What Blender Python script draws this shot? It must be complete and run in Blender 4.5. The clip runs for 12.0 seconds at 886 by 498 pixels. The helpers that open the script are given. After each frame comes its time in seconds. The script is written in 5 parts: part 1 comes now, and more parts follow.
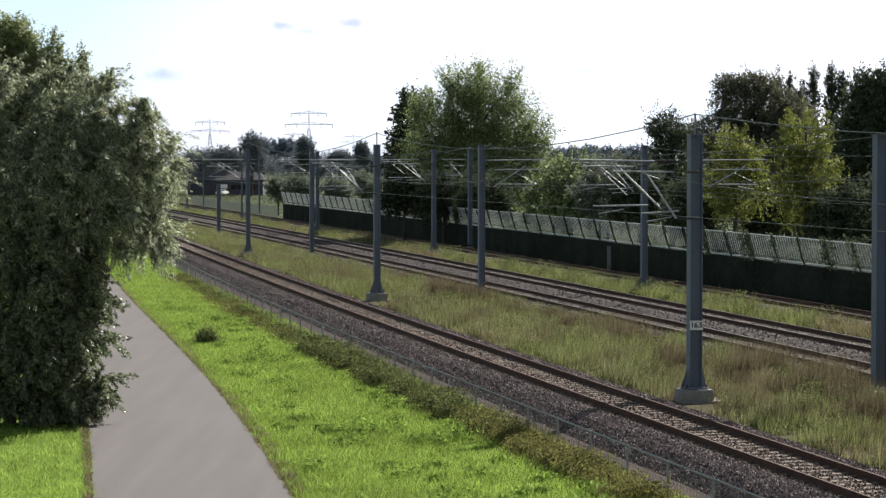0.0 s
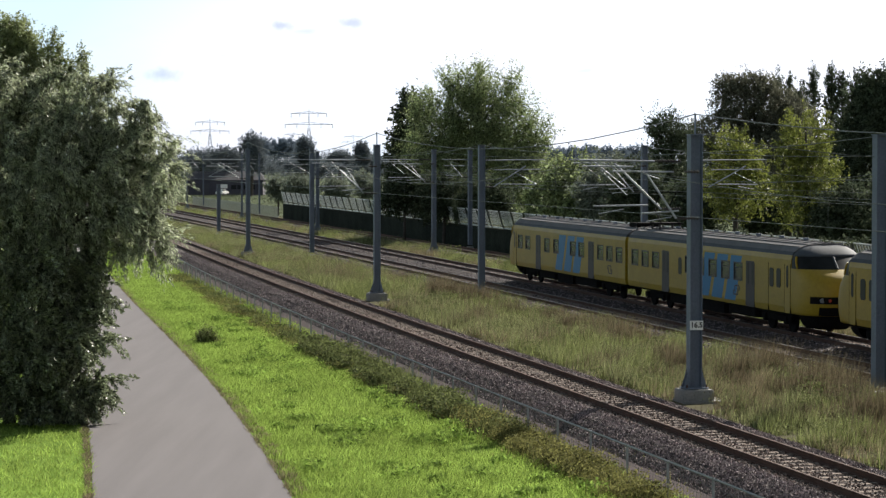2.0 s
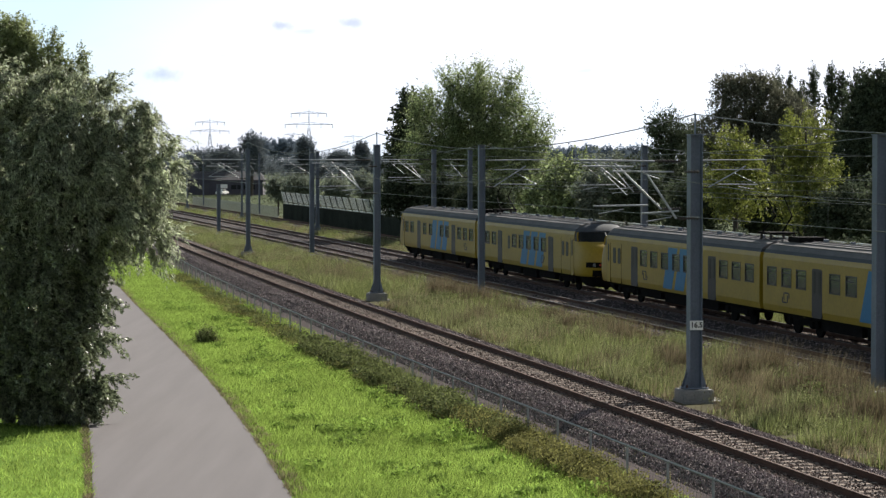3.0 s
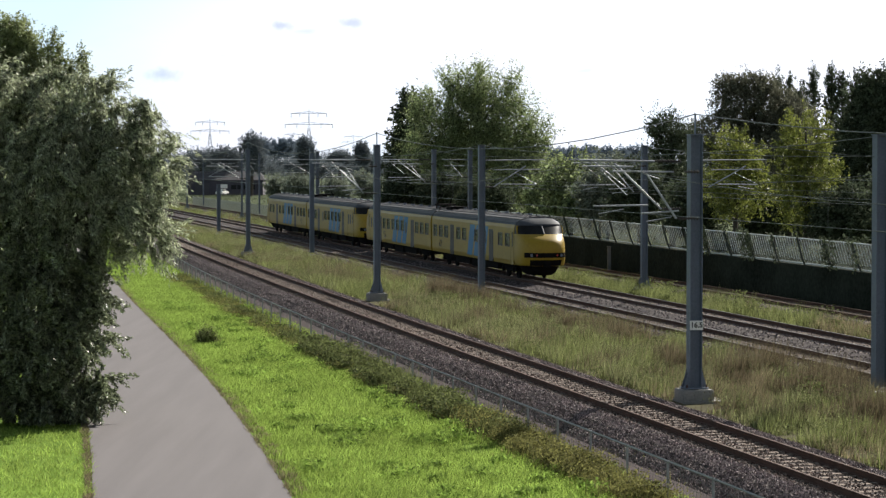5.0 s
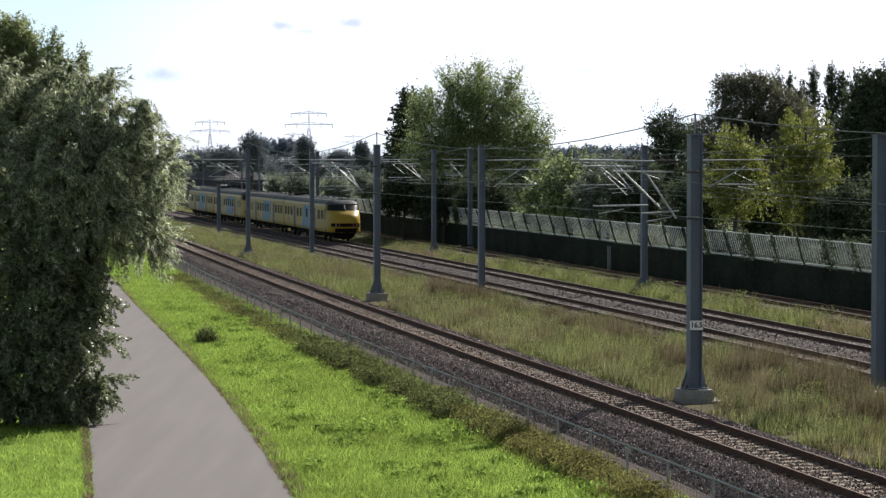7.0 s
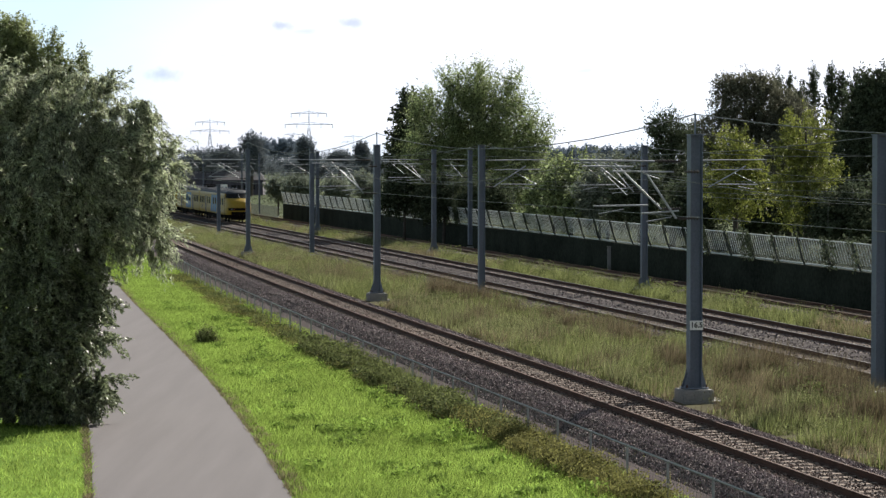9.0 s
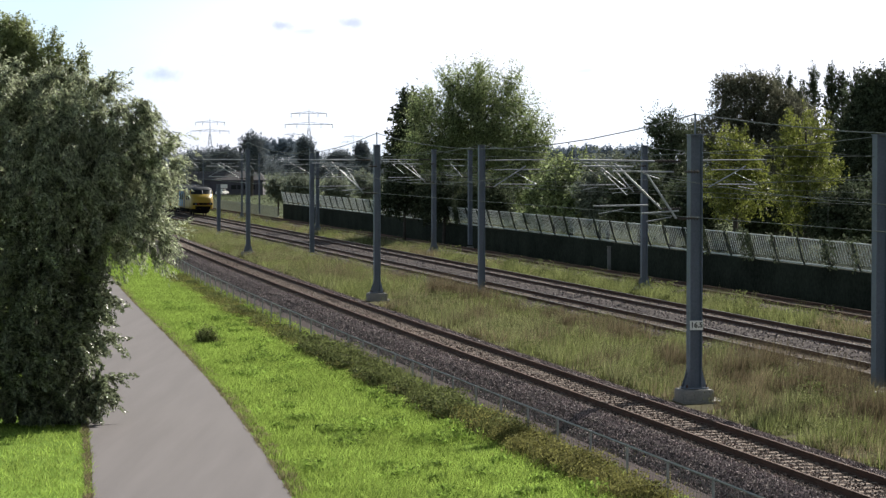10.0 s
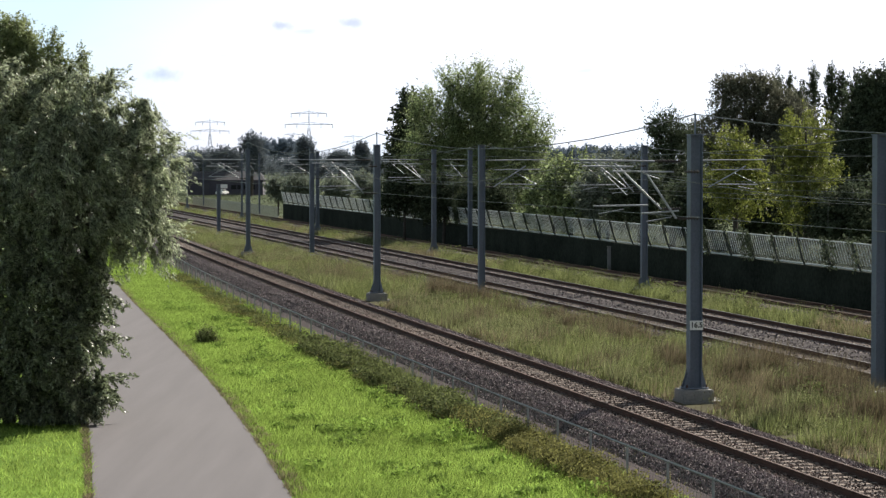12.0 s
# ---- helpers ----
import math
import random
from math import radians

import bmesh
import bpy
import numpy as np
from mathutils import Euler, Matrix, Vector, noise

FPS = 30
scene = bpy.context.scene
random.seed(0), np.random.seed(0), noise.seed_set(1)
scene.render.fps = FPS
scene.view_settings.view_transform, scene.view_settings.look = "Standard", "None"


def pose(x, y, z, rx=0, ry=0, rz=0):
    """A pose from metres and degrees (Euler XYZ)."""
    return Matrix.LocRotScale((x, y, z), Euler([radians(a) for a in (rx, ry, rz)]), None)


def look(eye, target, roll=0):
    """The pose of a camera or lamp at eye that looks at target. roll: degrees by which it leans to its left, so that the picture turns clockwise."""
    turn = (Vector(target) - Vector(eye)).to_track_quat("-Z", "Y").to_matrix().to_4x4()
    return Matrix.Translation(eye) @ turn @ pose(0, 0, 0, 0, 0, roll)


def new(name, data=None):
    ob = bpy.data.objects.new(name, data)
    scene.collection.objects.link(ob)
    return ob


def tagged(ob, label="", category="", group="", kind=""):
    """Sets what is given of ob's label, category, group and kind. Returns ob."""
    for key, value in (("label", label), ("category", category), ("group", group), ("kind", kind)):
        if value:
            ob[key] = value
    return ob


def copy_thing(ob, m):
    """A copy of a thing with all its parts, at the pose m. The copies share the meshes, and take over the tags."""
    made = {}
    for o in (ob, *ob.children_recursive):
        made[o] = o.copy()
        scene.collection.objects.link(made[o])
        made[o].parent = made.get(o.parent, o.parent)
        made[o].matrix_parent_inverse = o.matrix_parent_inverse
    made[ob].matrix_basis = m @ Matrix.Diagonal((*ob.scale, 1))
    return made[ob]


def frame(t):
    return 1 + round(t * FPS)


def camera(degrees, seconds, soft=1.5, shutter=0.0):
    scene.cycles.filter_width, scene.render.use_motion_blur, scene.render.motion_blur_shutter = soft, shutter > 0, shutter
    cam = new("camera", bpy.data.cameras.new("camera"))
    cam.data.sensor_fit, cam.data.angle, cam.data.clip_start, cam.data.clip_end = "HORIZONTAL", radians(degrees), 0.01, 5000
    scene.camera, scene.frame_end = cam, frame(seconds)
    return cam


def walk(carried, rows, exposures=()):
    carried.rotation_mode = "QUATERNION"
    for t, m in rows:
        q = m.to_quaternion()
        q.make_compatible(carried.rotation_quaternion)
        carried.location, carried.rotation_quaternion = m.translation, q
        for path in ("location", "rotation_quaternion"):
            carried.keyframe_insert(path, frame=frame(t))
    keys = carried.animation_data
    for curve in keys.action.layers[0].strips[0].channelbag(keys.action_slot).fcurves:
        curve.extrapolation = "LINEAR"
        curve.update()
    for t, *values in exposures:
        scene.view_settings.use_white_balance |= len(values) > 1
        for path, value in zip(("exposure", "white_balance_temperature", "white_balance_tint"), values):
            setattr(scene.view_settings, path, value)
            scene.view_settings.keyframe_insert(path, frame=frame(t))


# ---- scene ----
cam = camera(20.494, 12.0, 1.36)
EYE_POSE = pose(0, 0, 7.056, 90 - 2.109, 0, 0)
walk(cam, [(0, EYE_POSE), (12, EYE_POSE)])

# ---- daylight: high thin cloud, low sun ahead and a little to the right ----
SUN_TURN, SUN_HEIGHT = 34.0, 33.5
world = bpy.data.worlds.new("sky")
scene.world = world
world.use_nodes = True
wn, wl = world.node_tree.nodes, world.node_tree.links
sky = wn.new("ShaderNodeTexSky")
sky.sky_type = "NISHITA"
sky.sun_disc = False
sky.sun_elevation, sky.sun_rotation = radians(SUN_HEIGHT), radians(SUN_TURN)
sky.air_density, sky.dust_density, sky.ozone_density = 1.0, 0.4, 2.0
# thin cloud takes the blue out of the sky's own light, in drifts
cloud_place = wn.new("ShaderNodeTexCoord")
cloud_map = wn.new("ShaderNodeMapping")
cloud_map.inputs["Scale"].default_value = (1.0, 1.0, 2.6)
cloud_noise = wn.new("ShaderNodeTexNoise")
cloud_noise.inputs["Scale"].default_value = 9.0
cloud_noise.inputs["Detail"].default_value = 6.0
cloud_ramp = wn.new("ShaderNodeValToRGB")
cloud_ramp.color_ramp.elements[0].position = 0.36
cloud_ramp.color_ramp.elements[0].color = (0.76, 0.76, 0.76, 1)
cloud_ramp.color_ramp.elements[1].position = 0.52
cloud_ramp.color_ramp.elements[1].color = (1, 1, 1, 1)
grey = wn.new("ShaderNodeRGBToBW")
veil = wn.new("ShaderNodeMix")
veil.data_type, veil.blend_type = "RGBA", "MULTIPLY"
veil.inputs[0].default_value = 1.0
veil.inputs[7].default_value = (1.39, 1.45, 1.64, 1)
cloud_mix = wn.new("ShaderNodeMix")
cloud_mix.data_type = "RGBA"
wl.new(cloud_place.outputs["Generated"], cloud_map.inputs["Vector"])
wl.new(cloud_map.outputs["Vector"], cloud_noise.inputs["Vector"])
wl.new(cloud_noise.outputs["Fac"], cloud_ramp.inputs["Fac"])
# the veil thins away from the sun, where blue shows between the drifts
away = wn.new("ShaderNodeVectorMath")
away.operation = "DOT_PRODUCT"
away.inputs[1].default_value = (-1.0, 0.0, 0.9)
thin = wn.new("ShaderNodeMapRange")
thin.inputs["From Min"].default_value, thin.inputs["From Max"].default_value = 0.14, 0.20
thin.inputs["To Min"].default_value, thin.inputs["To Max"].default_value = 0.0, 0.7
drift = wn.new("ShaderNodeMath")
drift.operation = "SUBTRACT"
drift.use_clamp = True
wl.new(cloud_place.outputs["Generated"], away.inputs[0])
wl.new(away.outputs["Value"], thin.inputs["Value"])
wl.new(cloud_ramp.outputs["Color"], drift.inputs[0])
wl.new(thin.outputs["Result"], drift.inputs[1])
wl.new(drift.outputs[0], cloud_mix.inputs[0])
wl.new(sky.outputs["Color"], grey.inputs["Color"])
wl.new(grey.outputs["Val"], veil.inputs[6])
blue = wn.new("ShaderNodeMix")
blue.data_type, blue.blend_type = "RGBA", "MULTIPLY"
blue.inputs[0].default_value = 1.0
blue.inputs[7].default_value = (1.05, 1.46, 1.75, 1)
wl.new(grey.outputs["Val"], blue.inputs[6])
wl.new(blue.outputs[2], cloud_mix.inputs[6])
wl.new(veil.outputs[2], cloud_mix.inputs[7])
# a few faint grey wisps
wisp_map = wn.new("ShaderNodeMapping")
wisp_map.inputs["Scale"].default_value = (1.0, 1.0, 4.5)
wisp_map.inputs["Location"].default_value = (0.37, 0.0, 0.11)
wisp_noise = wn.new("ShaderNodeTexNoise")
wisp_noise.inputs["Scale"].default_value = 24.0
wisp_noise.inputs["Detail"].default_value = 3.0
wisp_ramp = wn.new("ShaderNodeValToRGB")
wisp_ramp.color_ramp.elements[0].position = 0.64
wisp_ramp.color_ramp.elements[0].color = (1, 1, 1, 1)
wisp_ramp.color_ramp.elements[1].position = 0.74
wisp_ramp.color_ramp.elements[1].color = (0.78, 0.81, 0.86, 1)
wisp = wn.new("ShaderNodeMix")
wisp.data_type, wisp.blend_type = "RGBA", "MULTIPLY"
wisp.inputs[0].default_value = 1.0
wl.new(cloud_place.outputs["Generated"], wisp_map.inputs["Vector"])
wl.new(wisp_map.outputs["Vector"], wisp_noise.inputs["Vector"])
wl.new(wisp_noise.outputs["Fac"], wisp_ramp.inputs["Fac"])
wl.new(cloud_mix.outputs[2], wisp.inputs[6])
wl.new(wisp_ramp.outputs["Color"], wisp.inputs[7])
# three small grey cloudlets, each a flat ragged puff
last = wisp.outputs[2]
for cx, cz, wide in ((-0.0648, 0.0540, 0.0052), (-0.0372, 0.0550, 0.0060), (-0.1128, 0.0338, 0.0085)):
    off = wn.new("ShaderNodeVectorMath")
    off.operation = "SUBTRACT"
    off.inputs[1].default_value = (cx, 0.997, cz)
    ragged = wn.new("ShaderNodeTexNoise")
    ragged.inputs["Scale"].default_value, ragged.inputs["Detail"].default_value = 190.0, 4.0
    flat = wn.new("ShaderNodeVectorMath")
    flat.operation = "MULTIPLY"
    flat.inputs[1].default_value = (1.0, 0.3, 2.4)
    far = wn.new("ShaderNodeVectorMath")
    far.operation = "LENGTH"
    swell = wn.new("ShaderNodeMath")
    swell.operation = "MULTIPLY_ADD"
    swell.inputs[1].default_value, swell.inputs[2].default_value = -wide * 1.6, wide * 0.8
    near = wn.new("ShaderNodeMath")
    edge_of = wn.new("ShaderNodeMapRange")
    edge_of.inputs["From Min"].default_value, edge_of.inputs["From Max"].default_value = wide, wide * 0.2
    edge_of.inputs["To Min"].default_value, edge_of.inputs["To Max"].default_value = 0.0, 0.9
    puff = wn.new("ShaderNodeMix")
    puff.data_type, puff.blend_type = "RGBA", "MULTIPLY"
    puff.inputs[7].default_value = (0.66, 0.70, 0.76, 1)
    wl.new(cloud_place.outputs["Generated"], off.inputs[0])
    wl.new(cloud_place.outputs["Generated"], ragged.inputs["Vector"])
    wl.new(off.outputs["Vector"], flat.inputs[0])
    wl.new(flat.outputs["Vector"], far.inputs[0])
    wl.new(ragged.outputs["Fac"], swell.inputs[0])
    wl.new(far.outputs["Value"], near.inputs[0])
    wl.new(swell.outputs[0], near.inputs[1])
    wl.new(near.outputs[0], edge_of.inputs["Value"])
    wl.new(edge_of.outputs["Result"], puff.inputs[0])
    wl.new(last, puff.inputs[6])
    last = puff.outputs[2]
wl.new(last, wn["Background"].inputs["Color"])
wn["Background"].inputs["Strength"].default_value = 0.052

sun = new("sun", bpy.data.lights.new("sun", "SUN"))
sun.data.energy, sun.data.angle, sun.data.color = 5.0, radians(0.6), (1.0, 0.94, 0.84)
ax, el = radians(SUN_TURN), radians(SUN_HEIGHT)
sun.matrix_basis = look((math.sin(ax) * math.cos(el) * 100, math.cos(ax) * math.cos(el) * 100, math.sin(el) * 100), (0, 0, 0))
scene.view_settings.exposure = 0.77

# ---- materials ----
MATS = {}


def matter(name, color, rough=0.8, metal=0.0, vary=0.25, grain=8.0, fine=60.0, bump=0.0, translucent=0.0, spec=0.5, hue=0.0, other=None, drawn=1.0):
    """A procedural surface: two scales of variation, optional relief, optional light passing through (leaves)."""
    m = bpy.data.materials.new(name)
    m.use_nodes = True
    n, l = m.node_tree.nodes, m.node_tree.links
    b = n["Principled BSDF"]
    b.inputs["Roughness"].default_value, b.inputs["Metallic"].default_value = rough, metal
    b.inputs["Specular IOR Level"].default_value = spec
    tc = n.new("ShaderNodeTexCoord")
    big, small = n.new("ShaderNodeTexNoise"), n.new("ShaderNodeTexNoise")
    big.inputs["Scale"].default_value, small.inputs["Scale"].default_value = grain, fine
    big.inputs["Detail"].default_value, small.inputs["Detail"].default_value = 5, 3
    add = n.new("ShaderNodeMath")
    add.operation = "ADD"
    pull = n.new("ShaderNodeMapping")
    pull.inputs["Scale"].default_value = (1.0, drawn, 1.0)
    l.new(tc.outputs["Object"], pull.inputs["Vector"])
    l.new(pull.outputs["Vector"], big.inputs["Vector"])
    l.new(tc.outputs["Object"], small.inputs["Vector"])
    for t, i in ((big, 0), (small, 1)):
        l.new(t.outputs["Fac"], add.inputs[i])
    half = n.new("ShaderNodeMath")
    half.operation = "MULTIPLY"
    half.inputs[1].default_value = 0.5
    l.new(add.outputs[0], half.inputs[0])
    ramp = n.new("ShaderNodeValToRGB")
    e = ramp.color_ramp.elements
    e[0].position, e[1].position = 0.32, 0.68
    low = other or [c * (1 - vary) for c in color]
    high = [min(1, c * (1 + vary)) for c in color]
    e[0].color, e[1].color = (*low, 1), (*high, 1)
    l.new(half.outputs[0], ramp.inputs["Fac"])
    out = ramp.outputs["Color"]
    if hue:
        isl = n.new("ShaderNodeNewGeometry")
        hs = n.new("ShaderNodeHueSaturation")
        mr = n.new("ShaderNodeMapRange")
        mr.inputs["To Min"].default_value, mr.inputs["To Max"].default_value = 1 - hue, 1 + hue
        l.new(isl.outputs["Random Per Island"], mr.inputs["Value"])
        l.new(mr.outputs["Result"], hs.inputs["Value"])
        l.new(out, hs.inputs["Color"])
        out = hs.outputs["Color"]
    l.new(out, b.inputs["Base Color"])
    if bump:
        bp = n.new("ShaderNodeBump")
        bp.inputs["Strength"].default_value = bump
        bp.inputs["Distance"].default_value = 0.02
        l.new(small.outputs["Fac"], bp.inputs["Height"])
        l.new(bp.outputs["Normal"], b.inputs["Normal"])
    if translucent:
        tr, mx = n.new("ShaderNodeBsdfTranslucent"), n.new("ShaderNodeMixShader")
        mx.inputs[0].default_value = translucent
        l.new(out, tr.inputs["Color"])
        l.new(b.outputs[0], mx.inputs[1])
        l.new(tr.outputs[0], mx.inputs[2])
        l.new(mx.outputs[0], n["Material Output"].inputs["Surface"])
    MATS[name] = m
    return m


def clear(name, tint, rough=0.05):
    """Sheet glass: partly clear, partly shiny."""
    m = bpy.data.materials.new(name)
    m.use_nodes = True
    n, l = m.node_tree.nodes, m.node_tree.links
    b = n["Principled BSDF"]
    b.inputs["Base Color"].default_value = (*tint, 1)
    b.inputs["Roughness"].default_value = rough
    tp, mx = n.new("ShaderNodeBsdfTransparent"), n.new("ShaderNodeMixShader")
    tp.inputs["Color"].default_value = (*[0.6 + 0.4 * c for c in tint], 1)
    mx.inputs[0].default_value = 0.6
    l.new(tp.outputs[0], mx.inputs[1])
    l.new(b.outputs[0], mx.inputs[2])
    l.new(mx.outputs[0], n["Material Output"].inputs["Surface"])
    return m


def hazy(name, tint):
    """Weathered sheet: some light straight through, most of it scattered on."""
    m = bpy.data.materials.new(name)
    m.use_nodes = True
    n, l = m.node_tree.nodes, m.node_tree.links
    b = n["Principled BSDF"]
    b.inputs["Roughness"].default_value = 0.22
    tc, streak, ramp = n.new("ShaderNodeTexCoord"), n.new("ShaderNodeTexNoise"), n.new("ShaderNodeValToRGB")
    mp = n.new("ShaderNodeMapping")
    mp.inputs["Scale"].default_value = (1.6, 1.6, 0.5)
    streak.inputs["Scale"].default_value, streak.inputs["Detail"].default_value = 1.4, 5.0
    ramp.color_ramp.elements[0].position, ramp.color_ramp.elements[1].position = 0.34, 0.62
    ramp.color_ramp.elements[0].color = (*[c * 0.6 for c in tint], 1)
    ramp.color_ramp.elements[1].color = (*tint, 1)
    l.new(tc.outputs["Object"], mp.inputs["Vector"])
    l.new(mp.outputs["Vector"], streak.inputs["Vector"])
    l.new(streak.outputs["Fac"], ramp.inputs["Fac"])
    l.new(ramp.outputs["Color"], b.inputs["Base Color"])
    tp, tr = n.new("ShaderNodeBsdfTransparent"), n.new("ShaderNodeBsdfTranslucent")
    l.new(ramp.outputs["Color"], tr.inputs["Color"])
    one, two = n.new("ShaderNodeMixShader"), n.new("ShaderNodeMixShader")
    one.inputs[0].default_value, two.inputs[0].default_value = 0.22, 0.62
    l.new(b.outputs[0], one.inputs[1])
    l.new(tr.outputs[0], one.inputs[2])
    l.new(one.outputs[0], two.inputs[1])
    l.new(tp.outputs[0], two.inputs[2])
    l.new(two.outputs[0], n["Material Output"].inputs["Surface"])
    return m


SOIL = matter("soil", (0.085, 0.078, 0.045), 1.0, vary=0.4, grain=0.3, fine=6, bump=0.4, spec=0.05)
FIELD = matter("field grass", (0.07, 0.088, 0.045), 1.0, vary=0.3, grain=0.02, fine=0.6, spec=0.05)
LAWN = matter("mown grass floor", (0.15, 0.24, 0.04), 1.0, vary=0.35, grain=0.5, fine=14, bump=0.5, spec=0.05)
LAWN_BLADE = matter("fresh grass blade", (0.24, 0.33, 0.074), 0.85, vary=0.3, grain=0.35, fine=2.5, translucent=0.55, hue=0.5, spec=0.1)
DRY_BLADE = matter("dry grass blade", (0.228, 0.193, 0.120), 0.8, vary=0.35, grain=0.2, fine=1.2, translucent=0.35, hue=0.75, spec=0.1)
WEED = matter("verge weed leaf", (0.128, 0.148, 0.058), 0.8, vary=0.3, grain=0.5, fine=5, translucent=0.4, hue=0.6, spec=0.1)
ASPHALT = matter("path asphalt", (0.172, 0.160, 0.163), 0.95, vary=0.13, grain=1.7, fine=40, bump=0.15, spec=0.1, drawn=0.06)
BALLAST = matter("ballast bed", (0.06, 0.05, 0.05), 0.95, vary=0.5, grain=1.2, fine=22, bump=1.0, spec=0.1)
STONE = matter("ballast stone", (0.195, 0.153, 0.152), 0.7, vary=0.4, grain=2, fine=30, hue=0.85, spec=0.2)
# double track stones coloured darker to deepen the train's shade on them
STONE_MAIN = matter("shade darkened ballast stone", (0.128, 0.102, 0.108), 0.7, vary=0.4, grain=2, fine=30, hue=0.97, spec=0.3)
RUST = matter("rusty rail steel", (0.085, 0.046, 0.034), 0.8, vary=0.35, grain=3, fine=40, spec=0.2)
HEAD = matter("worn rail head", (0.12, 0.105, 0.10), 0.5, metal=0.6, vary=0.2, grain=2, fine=20)
SLEEPER = matter("sleeper concrete", (0.20, 0.158, 0.132), 0.95, vary=0.25, grain=2, fine=25, bump=0.3, spec=0.2)
GALV = matter("galvanised steel", (0.138, 0.165, 0.208), 0.6, metal=0.2, vary=0.2, grain=1.2, fine=14)
TUBE = matter("bare aluminium tube", (0.36, 0.38, 0.41), 0.5, metal=0.35, vary=0.1, grain=2, fine=20)
CONCRETE = matter("foundation concrete", (0.25, 0.243, 0.235), 0.9, vary=0.25, grain=2, fine=18, bump=0.3)
WIRE = matter("weathered copper wire", (0.10, 0.11, 0.10), 0.5, metal=0.5, vary=0.1)
INSUL = matter("dull brown insulator", (0.06, 0.052, 0.05), 0.9, vary=0.1)
WALL_DARK = matter("dark greenish barrier wall", (0.027, 0.032, 0.024), 1.0, vary=0.6, grain=0.35, fine=5, bump=0.4, spec=0.05)
BARRIER_GLASS = hazy("hazy barrier glass", (0.15, 0.168, 0.162))
BARRIER_STEEL = matter("green barrier steel", (0.035, 0.045, 0.040), 0.7, vary=0.2, spec=0.2)
BARRIER_TRIM = matter("pale barrier trim", (0.60, 0.64, 0.62), 0.5, vary=0.15)
BARK = matter("tree bark", (0.06, 0.05, 0.04), 0.95, vary=0.3, grain=3, fine=30, bump=0.6)
WILLOW = matter("willow leaf", (0.30, 0.33, 0.222), 0.45, vary=0.4, grain=0.6, fine=4, translucent=0.5, hue=0.9, spec=0.5)
# leaf of the lowest sprays, its colour taken down for shade under the willow
THORN_SHADED = matter("shade dark thorn leaf", (0.185, 0.215, 0.128), 0.4, vary=0.4, grain=0.6, fine=4, translucent=0.4, hue=0.9, spec=0.7)
LEAF_A = matter("broad green leaf", (0.215, 0.262, 0.118), 0.5, vary=0.4, grain=0.25, fine=2, translucent=0.5, hue=0.8)
LEAF_DIM = matter("dim grey green leaf", (0.195, 0.222, 0.172), 0.8, vary=0.3, grain=0.3, fine=2, translucent=0.4, hue=0.5, spec=0.15)
LEAF_DARK = matter("dark leaf", (0.075, 0.093, 0.058), 0.8, vary=0.25, grain=0.3, fine=3, translucent=0.33, hue=0.6, spec=0.06)
LEAF_GOLD = matter("yellowing leaf", (0.175, 0.200, 0.045), 0.55, vary=0.25, grain=0.4, fine=3, translucent=0.45, hue=0.6)
LEAF_POPLAR = matter("grey poplar leaf", (0.23, 0.265, 0.125), 0.5, vary=0.25, grain=0.4, fine=3, translucent=0.52, hue=0.5)
GREEN_BLADE = matter("green meadow blade", (0.18, 0.205, 0.080), 0.85, vary=0.3, grain=0.3, fine=2, translucent=0.5, hue=0.6, spec=0.1)
STONE_RUST = matter("rust stained ballast stone", (0.168, 0.126, 0.110), 0.8, vary=0.4, grain=2, fine=30, hue=0.9, spec=0.2)
OLIVE_BLADE = matter("olive grass blade", (0.20, 0.213, 0.102), 0.8, vary=0.35, grain=0.2, fine=1.2, translucent=0.42, hue=0.75, spec=0.1)
CINDER = matter("cinder strip", (0.088, 0.072, 0.072), 1.0, vary=0.35, grain=0.8, fine=18, bump=0.6, spec=0.05)
LEAF_GREY = matter("grey brown willow leaf", (0.125, 0.128, 0.092), 0.7, vary=0.25, grain=0.3, fine=3, translucent=0.42, hue=0.5, spec=0.25)
GOLD_WEED = matter("yellowing weed leaf", (0.17, 0.165, 0.06), 0.8, vary=0.35, grain=0.6, fine=4, translucent=0.42, hue=0.7, spec=0.1)
FAR_BLADE = matter("grey green far blade", (0.12, 0.135, 0.085), 0.9, vary=0.3, grain=0.1, fine=1, translucent=0.3, hue=0.4, spec=0.05)
SEED = matter("brown seed head", (0.168, 0.138, 0.088), 0.9, vary=0.3, grain=0.4, fine=4, translucent=0.3, hue=0.5, spec=0.1)
TUFT = matter("lush grass tuft", (0.19, 0.28, 0.06), 0.85, vary=0.3, grain=0.5, fine=4, translucent=0.5, hue=0.5, spec=0.1)
POST = matter("zinc fence post", (0.29, 0.285, 0.285), 0.6, vary=0.15)
FENCE = matter("grey fence wire", (0.13, 0.135, 0.135), 0.7, vary=0.15, spec=0.2)
# the haze of distance is mixed into these three leaf colours
LEAF_MID = matter("haze tinted tree leaf", (0.14, 0.162, 0.178), 1.0, vary=0.2, grain=0.1, fine=0.8, translucent=0.35, hue=0.2, spec=0.02)
LEAF_HILL = matter("haze tinted hill leaf", (0.17, 0.21, 0.26), 1.0, vary=0.1, grain=0.02, fine=0.2, translucent=0.3, hue=0.1, spec=0.02)
LEAF_FAR = matter("haze tinted far leaf", (0.15, 0.185, 0.22), 1.0, vary=0.15, grain=0.05, fine=0.4, translucent=0.3, hue=0.15, spec=0.02)
YELLOW = matter("train yellow paint", (0.31, 0.207, 0.017), 0.45, vary=0.16, grain=0.9, fine=8, spec=0.3)
